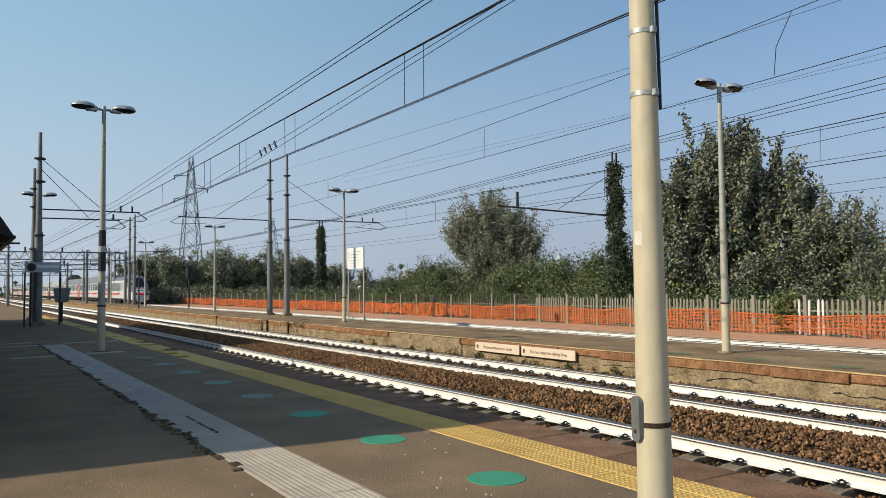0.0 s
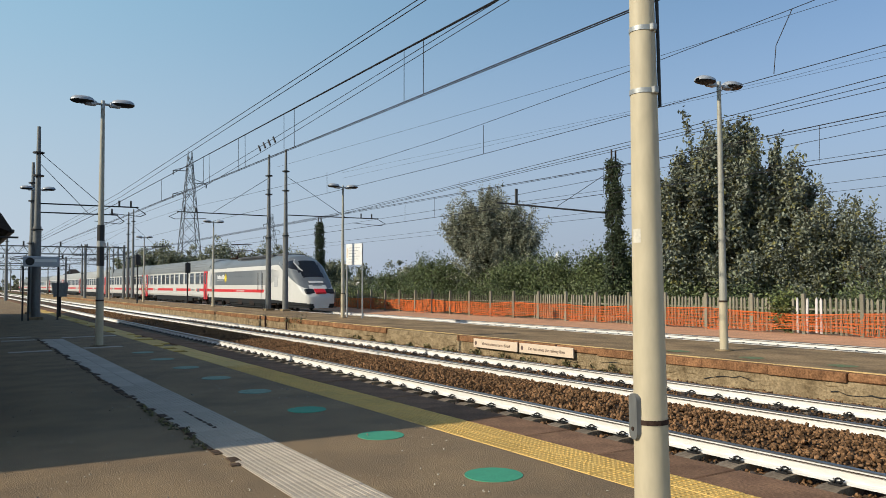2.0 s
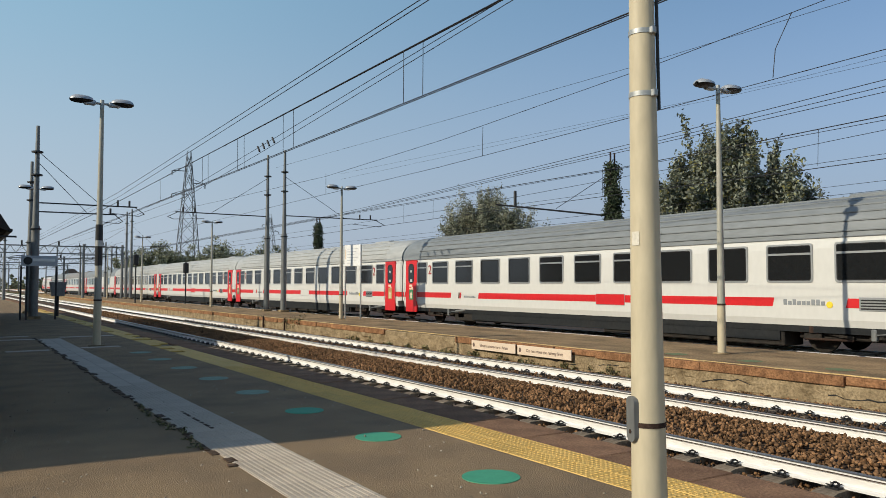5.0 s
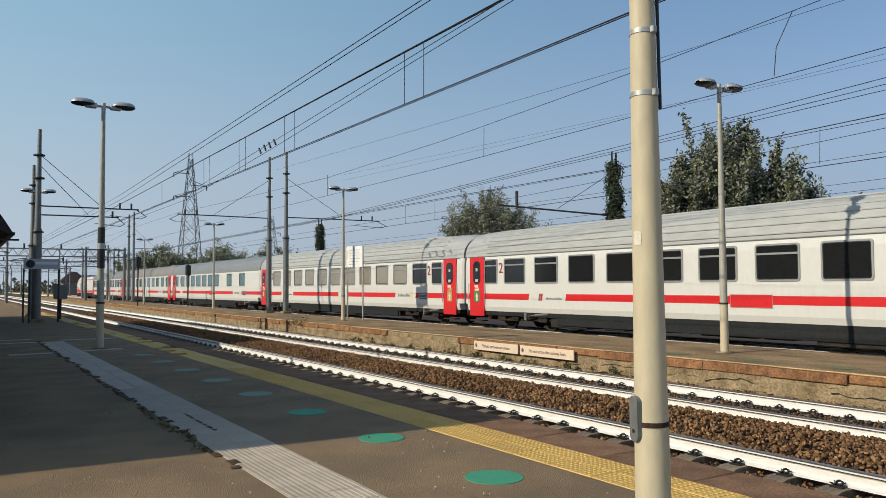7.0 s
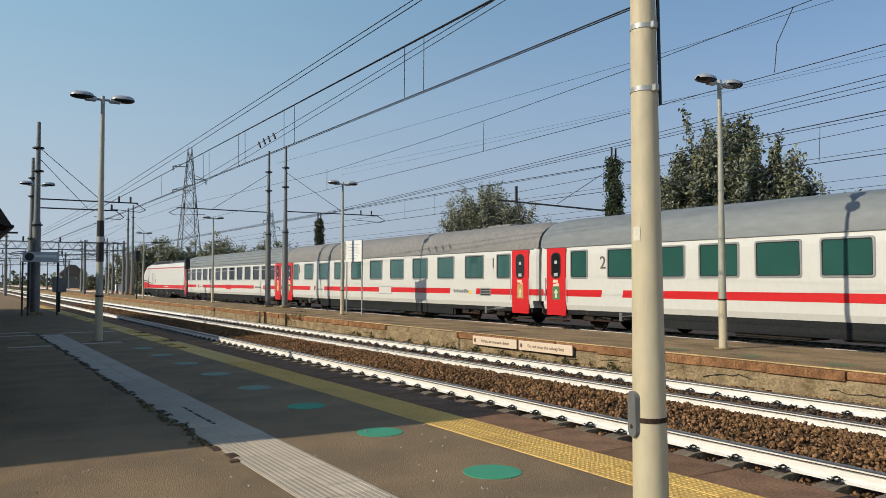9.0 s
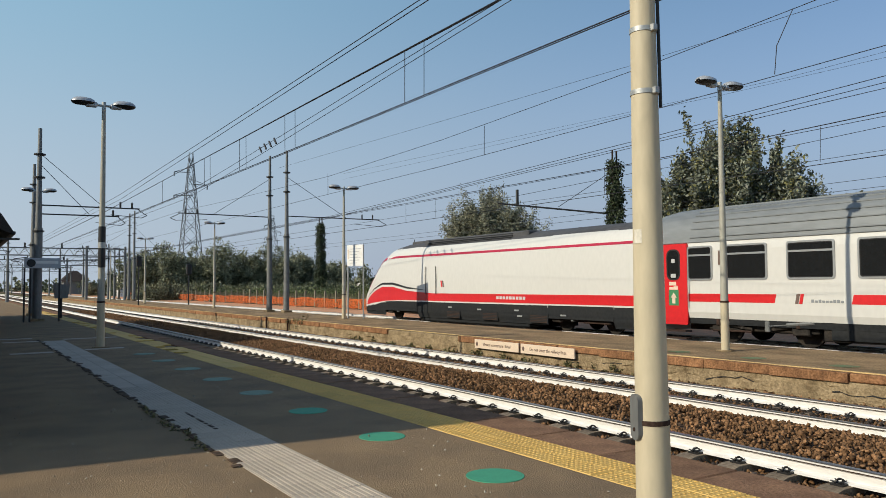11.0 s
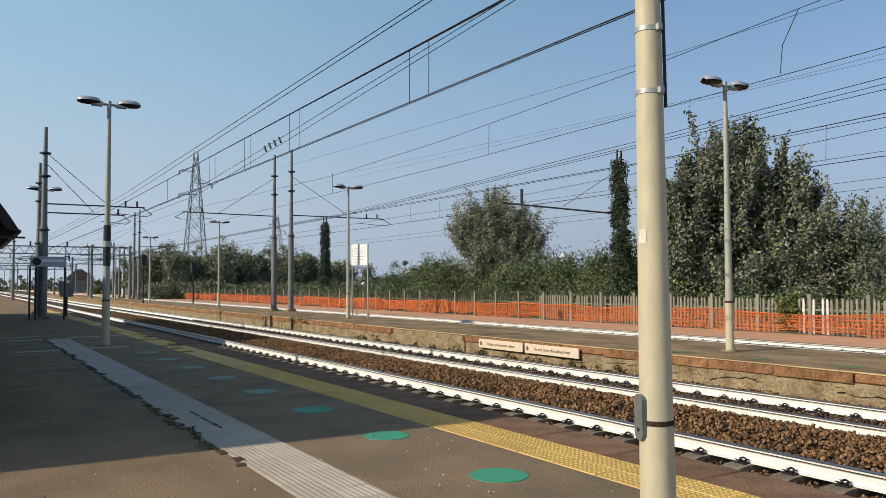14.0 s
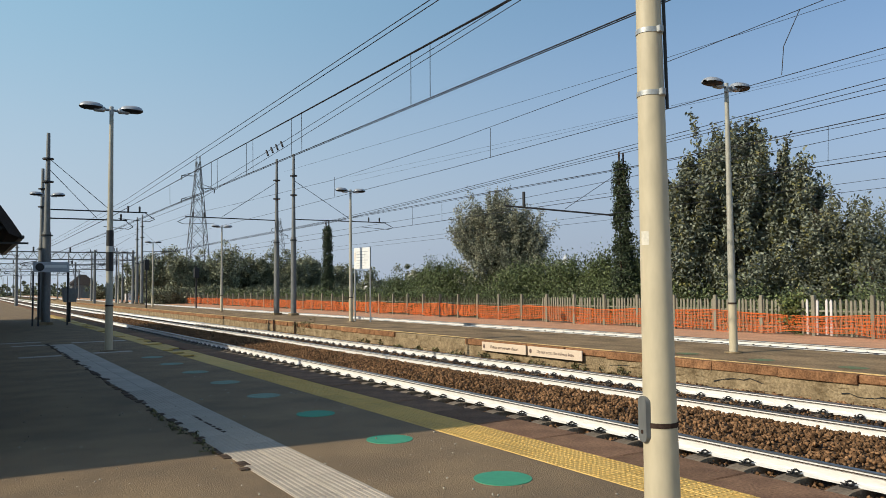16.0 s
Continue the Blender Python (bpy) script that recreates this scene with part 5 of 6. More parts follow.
# wires along the line
def line_wire(label, x, z0, z1, r, y0=-14.0, y1=46.0, beyond=True, sag=0.0):
    pts = [(x, y0, z0), (x, y1, z1)]
    if beyond:
        pts += [(x, 96.0, z1 + 0.15), (x, 150.0, z1 + 0.1), (x, 260.0, z1)]
    wire(label, pts, r, sag)


line_wire("contact wire over the near track", 7.0, 4.85, 4.85, 0.011)
line_wire("contact wire over the near track", 7.08, 4.87, 4.85, 0.009)
line_wire("messenger wire over the near track", 7.0, 5.98, 5.66, 0.014)
line_wire("messenger wire over the near track", 7.04, 5.96, 5.70, 0.010)
line_wire("feeder wire high over the near track", 7.0, 7.02, 6.15, 0.010, y1=42)
line_wire("feeder wire high over the near track", 7.1, 7.12, 5.97, 0.010, y1=42)


def hung_wire(label, x, pts, r, far=True):
    """A wire at x through (y, z) points, carried on down the line."""
    (ya, za), (yb, zb) = pts[:2]
    run = [(-14.0, za + (za - zb) / (yb - ya) * (ya + 14.0))] + pts
    if far:
        z = run[-1][1]
        run += [(96.0, z + 0.1), (150.0, z + 0.05), (260.0, z)]
    wire(label, [(x, y, z) for y, z in run], r)


hung_wire("feeder wire over the second track", 11.0, [(14.7, 8.33), (30.0, 7.50), (44.0, 6.80)], 0.011)
hung_wire("feeder wire over the second track", 11.0, [(14.3, 8.20), (30.0, 7.24), (44.0, 6.45)], 0.011)
hung_wire("contact wire over the second track", 11.0, [(5.8, 4.80), (9.9, 4.73), (17.5, 4.66), (30.0, 4.68), (46.0, 4.72)], 0.0065)
hung_wire("messenger wire over the second track", 11.0, [(6.8, 5.77), (9.8, 5.61), (17.5, 5.37), (25.0, 5.30), (36.9, 5.58), (46.0, 5.85)], 0.0065)
hung_wire("thin wire rising over the second track", 11.0, [(6.4, 5.66), (10.2, 5.69), (17.5, 5.88), (30.0, 6.25)], 0.004, False)
hung_wire("thin wire high over the far track", X_T, [(10.7, 7.47), (13.4, 7.44), (20.5, 7.66), (32.4, 8.05), (44.0, 8.45)], 0.0045, False)
hung_wire("thin wire high over the far track", X_T, [(10.7, 7.32), (15.7, 7.41), (19.7, 7.55), (32.4, 7.82), (44.0, 8.1)], 0.0045, False)
hung_wire("feeder wire beside the far track", X_T, [(10.7, 6.84), (18.3, 6.58), (32.4, 6.21), (46.0, 5.95)], 0.011)
hung_wire("feeder wire beside the far track", X_T, [(10.7, 6.67), (18.3, 6.45), (32.4, 6.13), (46.0, 5.85)], 0.010)
hung_wire("feeder wire beside the far track", X_T, [(10.7, 6.52), (18.3, 6.36), (32.4, 6.07), (46.0, 5.80)], 0.010)
hung_wire("messenger wire over the far track", X_T, [(10.7, 5.90), (14.3, 5.82), (19.7, 5.76), (32.4, 5.83), (46.0, 5.90)], 0.014)
hung_wire("messenger wire over the far track", X_T + 0.05, [(10.7, 5.80), (14.3, 5.76), (19.7, 5.73), (32.4, 5.78), (46.0, 5.85)], 0.009)
hung_wire("contact wire over the far track", X_T, [(10.8, 4.78), (13.1, 4.77), (30.0, 4.82), (46.0, 4.85)], 0.012)
hung_wire("thin wire over the far track", X_T, [(10.8, 4.91), (12.8, 4.90), (30.0, 4.98)], 0.007, False)
hung_wire("messenger wire of the disused siding", 29.0, [(15.3, 7.25), (19.1, 7.10), (28.1, 7.08), (46.0, 6.75)], 0.012)
hung_wire("thin wire of the disused siding", 29.0, [(15.4, 5.38), (30.0, 5.30), (60.0, 5.3)], 0.009)
hung_wire("thin wire of the disused siding", 29.0, [(15.4, 5.03), (30.0, 4.98), (60.0, 5.0)], 0.009)
for x, zt, zb, ys in ((7.0, 5.8, 4.86, (11.7, 12.4, 17.9, 18.6, 21.7, 22.3, 25.4, 26.1, 32.3)), (11.0, 5.5, 4.68, (15.5, 25.0)), (X_T, 5.82, 4.84, (12.5, 21.0, 33.0, 36.0))):
    for y in ys:
        t = (y + 14) / 60
        top = {7.0: 5.98 - 0.32 * t, 11.0: 5.40}.get(x, 5.88 - 0.1 * t)
        wire("hanger between messenger and contact wire", [(x, y, top), (x + 0.03, y + 0.06, zb)], 0.007, name="hanger")
wire("slack hanger over the second track", [(11.0, 7.15, 5.76), (11.0, 7.45, 5.25), (11.0, 7.5, 4.80)], 0.007, name="hanger")

ins = thing("insulator_string", "string of dark insulators on the feeder wires", "insulator", at=(11.0, 30.2, 7.45))
for dy, dz in ((0.0, 0.05), (0.6, 0.02), (1.2, 0.0), (1.8, -0.04)):
    part("insulator", MB().tube((0, dy, dz - 0.2), (0, dy + 0.25, dz + 0.05), 0.04, n=8), M["dark"], ins)

# distant gantries across the tracks
def gantry(y, x0, x1, legs, z):
    g = thing("signal_gantry", "grey lattice gantry across the tracks far off", "gantry", "gantries", at=(0, y, 0))
    for h in (z, z + 0.9):
        part("chord", MB().box(x0, x1, -0.06, 0.06, h - 0.07, h + 0.07), M["mast"], g)
    lat = MB()
    for k in range(int((x1 - x0) / 1.2)):
        x = x0 + k * 1.2
        lat.tube((x, 0, z), (x + 0.6, 0, z + 0.9), 0.04, n=5).tube((x + 0.6, 0, z + 0.9), (x + 1.2, 0, z), 0.04, n=5)
    part("lattice", lat, M["mast"], g)
    for x in legs:
        part("leg", MB().tube((x, 0, -0.8), (x, 0, z + 1.25), 0.2, 0.14, 10), M["mast"], g)
    for x in (-3.0, 1.5, 7.0, 11.0, 16.0):
        part("dropper_insulator", MB().tube((x, 0, z + 0.95), (x, 0, z + 1.5), 0.1, n=8), M["dark"], g)
        part("dropper_frame", MB().tube((x - 1.1, 0, z - 0.45), (x + 0.3, 0, z - 0.25), 0.05, n=6).tube((x + 0.3, 0, z - 0.9), (x + 0.3, 0, z + 0.05), 0.04, n=6)
             .tube((x - 1.1, 0, z - 0.45), (x - 1.4, 0, z - 0.7), 0.04, n=6).tube((x - 1.4, 0, z - 0.7), (x - 0.3, 0, z - 0.85), 0.04, n=6), M["dark"], g)


gantry(105, -8, 18.5, (-7.5, 13.8, 18.3), 5.35)
gantry(150, -10, 22.0, (-9.5, 16.6, 21.8), 5.3)
gantry(205, -10, 24.0, (-9.5, 4.5, 23.5), 5.3)
for x, y, h in ((16.4, 128.0, 7.8), (16.9, 108.6, 7.4), (19.1, 117.6, 7.0), (20.5, 122.4, 7.6), (4.6, 92.0, 7.4), (18.7, 203.0, 8.0)):
    fm = tapered_mast("catenary_mast", "grey catenary mast far down the line", x, y, -0.3, h, 0.17, 0.09, "far masts")
    cantilever(fm, 5.6, -4.0)
for k in range(7):
    y = 150 + k * 45
    for x in (3.0, 15.5):
        tapered_mast("catenary_mast", "grey catenary mast far down the line", x, y, -0.3, 8.5, 0.2, 0.1, "far masts")

# high voltage pylons
def pylon(x, y, h, w, label):
    th = thing("power_pylon", label, "pylon", "pylons", at=(x, y, -0.8))
    brace = MB()
    def half(z):
        return w * (1 - z / h) * 0.9 + 0.25
    for sx in (-1, 1):
        for sy in (-1, 1):
            part("leg", MB().tube((sx * half(0), sy * half(0), 0), (sx * half(h * 0.97), sy * half(h * 0.97), h), 0.11, 0.05, 5), M["pylon"], th)
    n = 9
    for k in range(n):
        z0, z1 = h * 0.96 * k / n, h * 0.96 * (k + 1) / n
        a, b = half(z0), half(z1)
        for s in (-1, 1):
            brace.tube((-a, s * a, z0), (b, s * b, z1), 0.06, n=4).tube((a, s * a, z0), (-b, s * b, z1), 0.06, n=4)
            brace.tube((s * a, -a, z0), (s * b, b, z1), 0.06, n=4).tube((s * a, a, z0), (s * b, -b, z1), 0.06, n=4)
    part("bracing", brace, M["pylon"], th)
    for z, s in ((h * 0.86, -1), (h * 0.78, 1), (h * 0.70, -1)):
        part("cross_arm", MB().tube((0, 0, z), (s * 3.4, 0, z - 0.1), 0.09, n=5).tube((0, 0, z + 1.1), (s * 3.4, 0, z - 0.1), 0.06, n=5).tube((s * 3.4, 0, z - 0.1), (s * 3.4, 0, z - 1.0), 0.12, n=6), M["pylon"], th)
    return th


pylon(41.5, 165.0, 30.5, 2.6, "grey steel lattice power pylon behind the trees")
pylon(108.0, 300.0, 31.0, 3.6, "grey steel lattice power pylon far off")

# fence with orange netting
def fence():
    fx = 26.7
    f = thing("picket_fence", "weathered concrete picket fence along the far track", "fence", at=(fx, 0, -0.43))
    post = MB().box(-0.07, 0.07, -0.07, 0.07, -0.1, 1.5, 0.015).mesh("post", M["picket"])
    pick = MB().slab([(-0.045, 0.05), (0.045, 0.05), (0.045, 1.28), (0.0, 1.36), (-0.045, 1.28)], -0.02, 0.02).mesh("picket", M["picket"])
    thin = MB().slab([(-0.022, 0.05), (0.022, 0.05), (0.022, 1.22), (0.0, 1.28), (-0.022, 1.22)], -0.015, 0.015).mesh("picket", M["picket_dark"])
    pick_pale = pick.copy()
    pick_pale.materials[0] = M["far_white"]
    for k in range(60):
        part("post", post, None, f, at=(0, 4 + k * 2.2, 0))
    n = 0
    y = 4.2
    while y < 60:
        if (y - 4) % 2.2 > 0.12 and random.random() > 0.03:
            if 17.72 < y < 18.5:
                y += 0.187
                continue
            ob = part("picket", pick_pale if 16.5 < y < 17.5 else pick if y < 33 else thin, None, f, at=(0.03, y, random.uniform(-0.03, 0.02)))
            ob.rotation_euler = (random.uniform(-0.03, 0.03), 0, 0)
            n += 1
        y += 0.187
    far = MB()
    y = 60.0
    while y < 136:
        far.box(0.015, 0.045, y, y + 0.05, 0.05, 1.22)
        y += 0.19
    tagged(part("far_fence_run", far, M["picket_dark"], f), kind="stuff")
    for z in (0.30, 0.92):
        part("rail", MB().box(0.052, 0.085, 4, 136, z - 0.03, z + 0.03), M["picket"], f)
    # mesh netting of thin strands, tied to the posts
    net = thing("safety_net", "orange plastic safety netting tied along the fence", "safety net", at=(fx - 0.06, 0, -0.42))
    def top(y):
        u = ((y - 4) % 4.4) / 4.4
        return 0.86 - 0.07 * math.sin(math.pi * u) + 0.035 * math.sin(y * 0.61) - (0.12 * max(0.0, 1 - abs(y - 17.2) / 2.0))
    def low(y):
        return 0.10 + 0.06 * math.sin(y * 0.8) + 0.04 * math.sin(y * 2.9)
    def off(y, z):
        fall = max(0.0, 1 - abs(y - 19.0) / 2.6)
        return 0.025 * math.sin(y * 2.3 + z * 5) - 1.1 * fall * max(0, 0.36 - z)
    def at(y, u):
        z = low(y) + (top(y) - low(y)) * u
        return z - 0.05 * max(0.0, 1 - abs(y - 19.0) / 2.6) * (1 - u)
    strands, cord, hem = MB(), MB(), MB()
    y = 4.0
    while y < 150:
        near = y < 40
        step = (0.05 if near else 0.15) * random.uniform(0.75, 1.25)
        w = (0.0105 if near else 0.05) * random.uniform(0.7, 1.4)
        lean = random.uniform(-0.03, 0.03)
        vs = []
        for k in range(7):
            yy = y + lean * math.sin(k * 1.1) * (1.0 if near else 0.3)
            z = at(yy, k / 6)
            vs += [(off(yy, z), yy, z), (off(yy + w, z), yy + w, z)]
        strands.add(vs, [(2 * k, 2 * k + 1, 2 * k + 3, 2 * k + 2) for k in range(6)])
        y += step
    for k in range(17):
        y = 4.0
        prev = None
        u0 = k / 16
        while y < 150:
            u = u0 if k in (0, 16) else min(0.98, max(0.02, u0 + 0.05 * math.sin(y * 1.9 + k * 2.2) + random.uniform(-0.03, 0.03)))
            z = at(y, u)
            h = 0.016 if k == 16 else random.uniform(0.003, 0.009)
            q = [(off(y, z) - 0.006, y, z - h), (off(y, z) - 0.006, y, z + h)]
            if prev:
                (cord if k == 16 else hem if k == 0 else strands).add([*prev, *q], [(0, 1, 3, 2)])
            prev = q
            y += 0.3 if y < 60 else 1.5
    part("mesh_panel", strands, M["net"], net)
    part("top_cord", cord, M["net"], net)
    part("bottom_hem", hem, M["net"], net)


fence()

# ---- signs ----
def notice_board():
    th = thing("notice_board", "white notice board on two thin posts on the island platform", "sign", at=(15.6, 32.3, -0.05))
    d = Vector((15.79 - 15.51, 31.75 - 32.77, 0)).normalized()
    th.rotation_euler = (0, 0, math.atan2(d.y, d.x))
    for s in (-0.53, 0.53):
        part("post", MB().tube((s, 0, 0), (s, 0, 3.4), 0.035, n=8), M["galv"], th)
    b = part("board", MB().box(-0.56, 0.56, -0.05, -0.02, 2.42, 3.4, 0.01), M["white_paint"], th)
    for k in range(6):
        part("print_bar", MB().box(-0.36, 0.40 - 0.13 * (k % 3), -0.054, -0.045, 3.2 - k * 0.13, 3.225 - k * 0.13), M["sign_blue"], b)
    part("print_block", MB().box(-0.5, -0.44, -0.054, -0.045, 2.75, 3.2), M["plate"], b)


notice_board()


def warning_plate(y0, y1, word):
    th = thing("warning_plate", "pale warning plate on the island platform's edge", "sign", "warning plates", at=(12.74, 0, -0.24))
    th.rotation_euler = (0, 0, 0)
    part("plate", MB().box(-0.02, 0.02, y0, y1, -0.10, 0.15, 0.006), M["plate"], th)
    for yb in (y0 + 0.1, y1 - 0.15):
        part("bracket", MB().box(0.0, 0.12, yb, yb + 0.05, -0.12, 0.1), M["iron"], th)
    text_part(word, 0.118, M["ink"], th, pose(-0.024, (y0 + y1) / 2 - 0.05, 0.025, 90, 0, -90))
    part("pictogram", MB().slab([(y1 - 0.12 + 0.05 * math.cos(a), 0.025 + 0.06 * math.sin(a)) for a in [k * 0.5236 for k in range(12)]], -0.024, -0.018), M["ink"], th)


warning_plate(16.45, 18.5, "Vietato attraversare i binari")
warning_plate(14.25, 16.36, "Do not cross the railway lines")


def station_sign():
    th = thing("station_sign", "grey platform name sign on dark posts", "sign", at=(3.17, 37.3, 0))
    for x in (-0.68, -0.46, 0.66):
        part("post", MB().box(x - 0.035, x + 0.035, -0.035, 0.035, 0, 2.34), M["dark"], th)
    part("board", MB().box(-0.70, 0.70, -0.09, -0.05, 2.29, 2.73, 0.015), M["sign_blue"], th)
    part("emblem_disc", MB().tube((-0.44, -0.1, 2.51), (-0.44, -0.088, 2.51), 0.17, n=20), M["dark"], th)
    part("print_bar", MB().box(-0.25, 0.60, -0.1, -0.085, 2.49, 2.61), M["white_paint"], th)


station_sign()
bx = thing("cabinet", "grey box on a post beside the near track", "equipment box", at=(4.3, 41.0, 0))
part("box", MB().add([(x * (0.27 if z < 1 else 0.36), y * 0.2, z) for z in (0.95, 1.62) for x, y in ((-1, -1), (1, -1), (1, 1), (-1, 1))], [(3, 2, 1, 0), (4, 5, 6, 7), (0, 1, 5, 4), (1, 2, 6, 5), (2, 3, 7, 6), (3, 0, 4, 7)]), M["mast"], bx)
part("post", MB().tube((0, 0, 0), (0, 0, 1.0), 0.06, n=8), M["dark"], bx)

# ---- station building out of sight, whose shadow falls on the platform ----
b = thing("station_building", "station building with a dark canopy and an added upper block", "building")
# unseen wall, set close and dark so less skylight reaches the shaded platform
part("wall", MB().box(-9, -0.15, 8.0, 28.0, 0, 3.1), M["wall"], b)
part("roof", MB().prism([(-9.2, 3.1), (0.12, 3.1), (0.12, 3.22), (-4.4, 4.9), (-9.2, 3.22)], 7.85, 28.0), M["tile_roof"], b)
# unseen set-back storey, added to block sky over the shaded platform
part("wall", MB().box(-13, -4.6, 9.6, 28.0, 3.0, 5.3), M["wall"], b)
part("roof", MB().prism([(-13, 5.3), (-4.4, 5.3), (-4.4, 5.42), (-8.6, 7.5), (-13, 5.42)], 9.4, 28.0), M["tile_roof"], b)
part("wall", MB().box(-12, -0.6, 28.0, 47.0, 0, 5.0), M["wall"], b)
part("roof", MB().prism([(-12.3, 5.0), (-0.5, 5.0), (-0.5, 5.15), (-6.5, 7.2), (-12.3, 5.15)], 28.0, 47.2), M["tile_roof"], b)
part("canopy", MB().prism([(1.60, 3.30), (1.64, 3.40), (1.36, 3.85), (0.95, 4.45), (-0.6, 5.15), (-0.6, 4.9), (0.75, 4.25), (1.1, 3.70), (1.25, 3.45)], 30.0, 44.0), M["tile_roof"], b, "dark sloping canopy roof")
part("gutter", MB().box(1.56, 1.72, 30.0, 44.0, 3.28, 3.39, 0.02), M["dark"], b)
part("tie_beam", MB().box(-0.6, 1.86, 30.3, 30.42, 3.11, 3.17), M["dark"], b)
for y in (30.36, 36.0, 42.0):
    part("canopy_bracket", MB().tube((-0.6, y, 2.6), (1.2, y, 3.75), 0.05, n=8).tube((-0.6, y, 4.6), (1.3, y, 3.6), 0.05, n=8), M["dark"], b)

# ---- trees and undergrowth ----
tree("tree", "tall broad grey-green tree behind the fence", 36.2, 28.2, -0.7, 6.0, 0.26,
     [(0, 0, 6.7, 2.5, 2.5, 3.0, 210, 40000, 0.27), (-1.7, 1.5, 5.4, 1.9, 2.0, 2.9, 110, 15000, 0.26), (1.5, -2.1, 5.6, 1.8, 2.0, 2.5, 130, 19000, 0.25), (0, 0, 2.4, 3.6, 3.8, 1.9, 90, 16000, 0.36)]
     + [(sx, sy, sz, 0.22, 0.22, 0.95, 16, 800, 0.13) for sx, sy, sz in ((0.2, -0.3, 9.4), (0.7, -0.8, 9.1), (-0.8, 0.7, 8.3), (1.0, -1.3, 9.0), (1.8, -2.3, 8.4), (2.2, -3.0, 7.3), (-1.6, 1.5, 7.3), (-2.6, 2.4, 6.5), (-3.0, 2.8, 6.0), (2.7, -3.5, 6.2))], [M["leaf_poplar"], M["leaf_yellowing"]], (0.13, 0.31))
tree("tree", "lower broad tree with yellowing leaves beside it", 38.4, 23.2, -0.7, 4.0, 0.18,
     [(0, 0, 3.6, 2.5, 2.3, 2.0, 130, 23000, 0.26), (1.2, -2.8, 2.2, 2.2, 2.2, 1.7, 100, 15000, 0.26), (-1, 1.5, 2.2, 2.6, 2.4, 1.8, 70, 12000, 0.32)]
     + [(sx, sy, sz, 0.2, 0.2, 0.7, 12, 500, 0.12) for sx, sy, sz in ((0.2, 0.3, 5.5), (0.6, -0.8, 4.7), (-0.8, 1.0, 6.0))], [M["leaf_poplar"], M["leaf_yellowing"]], (0.11, 0.23))
tree("tree", "low scrubby tree at the fence", 39.6, 17.6, -0.7, 2.6, 0.12, [(0, 0, 1.6, 2.5, 2.8, 1.6, 110, 18000, 0.28)], M["leaf_poplar"], (0.11, 0.22))
tree("willow_tree", "rounded grey-green willow behind the fence", 35.2, 49.0, -0.7, 4.5, 0.24,
     [(0, 0, 6.6, 2.0, 2.0, 1.9, 130, 26000, 0.22), (-1.3, 1.0, 6.0, 1.8, 1.8, 1.8, 100, 19000, 0.22), (1.35, -1.05, 5.7, 1.9, 1.9, 1.7, 100, 19000, 0.22), (2.1, -1.7, 4.9, 1.3, 1.3, 1.3, 60, 7000, 0.22), (0.3, -0.3, 4.2, 2.6, 2.6, 1.9, 110, 19000, 0.28), (0.9, -1.0, 2.8, 3.2, 3.0, 1.6, 60, 11000, 0.33)], [M["leaf_willow"], M["leaf_poplar"]], (0.10, 0.2))


def ivy_mast(x, y, h, label, arm):
    th = thing("overgrown_mast", label, "mast", "overgrown masts", at=(x, y, -0.7))
    part("shaft", MB().tube((-0.2, 0, 0), (-0.16, 0, h), 0.06, n=6).tube((0.2, 0, 0), (0.16, 0, h), 0.06, n=6).box(-0.22, 0.22, -0.03, 0.03, h - 0.7, h - 0.64), M["iron"], th)
    if arm:
        part("cross_arm", MB().tube((0, 0, h - 3.7), (-5.0, 4.6, h - 2.9), 0.05, n=6).tube((-4.1, 3.9, h - 3.0), (-4.1, 3.9, h - 2.1), 0.09, n=8), M["dark"], th)
        part("stay", MB().tube((-0.2, 0, h - 1.2), (-2.4, 2.2, h - 3.2), 0.018, n=5), M["dark"], th)
    zz = rng.random(240)
    w = 0.26 + 0.5 * (1 - zz) ** 2.2
    a = rng.uniform(0, 6.28, 240)
    c = np.stack([w * np.cos(a), w * np.sin(a), 0.2 + zz * (h - 0.9)], 1)
    v, f = leaf_cloud(c, np.full(240, 0.13), 17000, (0.1, 0.2), 0.8)
    part("ivy", raw_mesh("ivy", v, f, M["leaf_ivy"]), None, th, "dense dark green ivy")
    return th


ivy_mast(32.2, 32.4, 9.9, "old line mast wholly overgrown with dark ivy", True)
ivy_mast(32.4, 75.5, 9.3, "old line mast overgrown with ivy farther off", False)

hb = []
for k in range(34):
    y = 8 + k * 2.1
    hb.append((29.6 + rng.uniform(-0.6, 1.0), y, 0.1, 1.4, 1.5, 0.9 + 0.5 * rng.random(), 26, 2600))
bushes("hedge", "climbing green undergrowth behind the picket fence", hb, M["leaf_hedge"], (0.09, 0.17))
hb = []
for y, h in ((31.2, 3.1), (33.6, 3.9), (35.4, 3.7), (37.4, 3.9), (39.6, 3.1), (41.5, 3.4), (44.0, 3.3), (46.5, 3.0), (49.5, 2.8), (52.8, 3.4), (55.6, 3.9), (58.6, 3.2), (61.5, 2.4)):
    hb.append((34.5 + rng.uniform(-0.8, 0.8), y, h * 0.36, 1.9, 1.9, h * 0.60, 70, 13000))
bushes("shrubs", "dense dark shrubs behind the fence", hb, M["leaf_hedge"], (0.1, 0.21))
hb = []
for k in range(26):
    hb.append((28.6 + rng.uniform(-0.4, 1.5), 50 + k * 3.0, -0.1, 1.4, 2.2, 0.95, 22, 2600))
hb += [(26.95, 18.1, 0.35, 0.2, 0.42, 0.6, 26, 1500)]
bushes("weeds", "bright green weeds along the far fence", hb, M["leaf_bright"], (0.09, 0.2))
hb = []
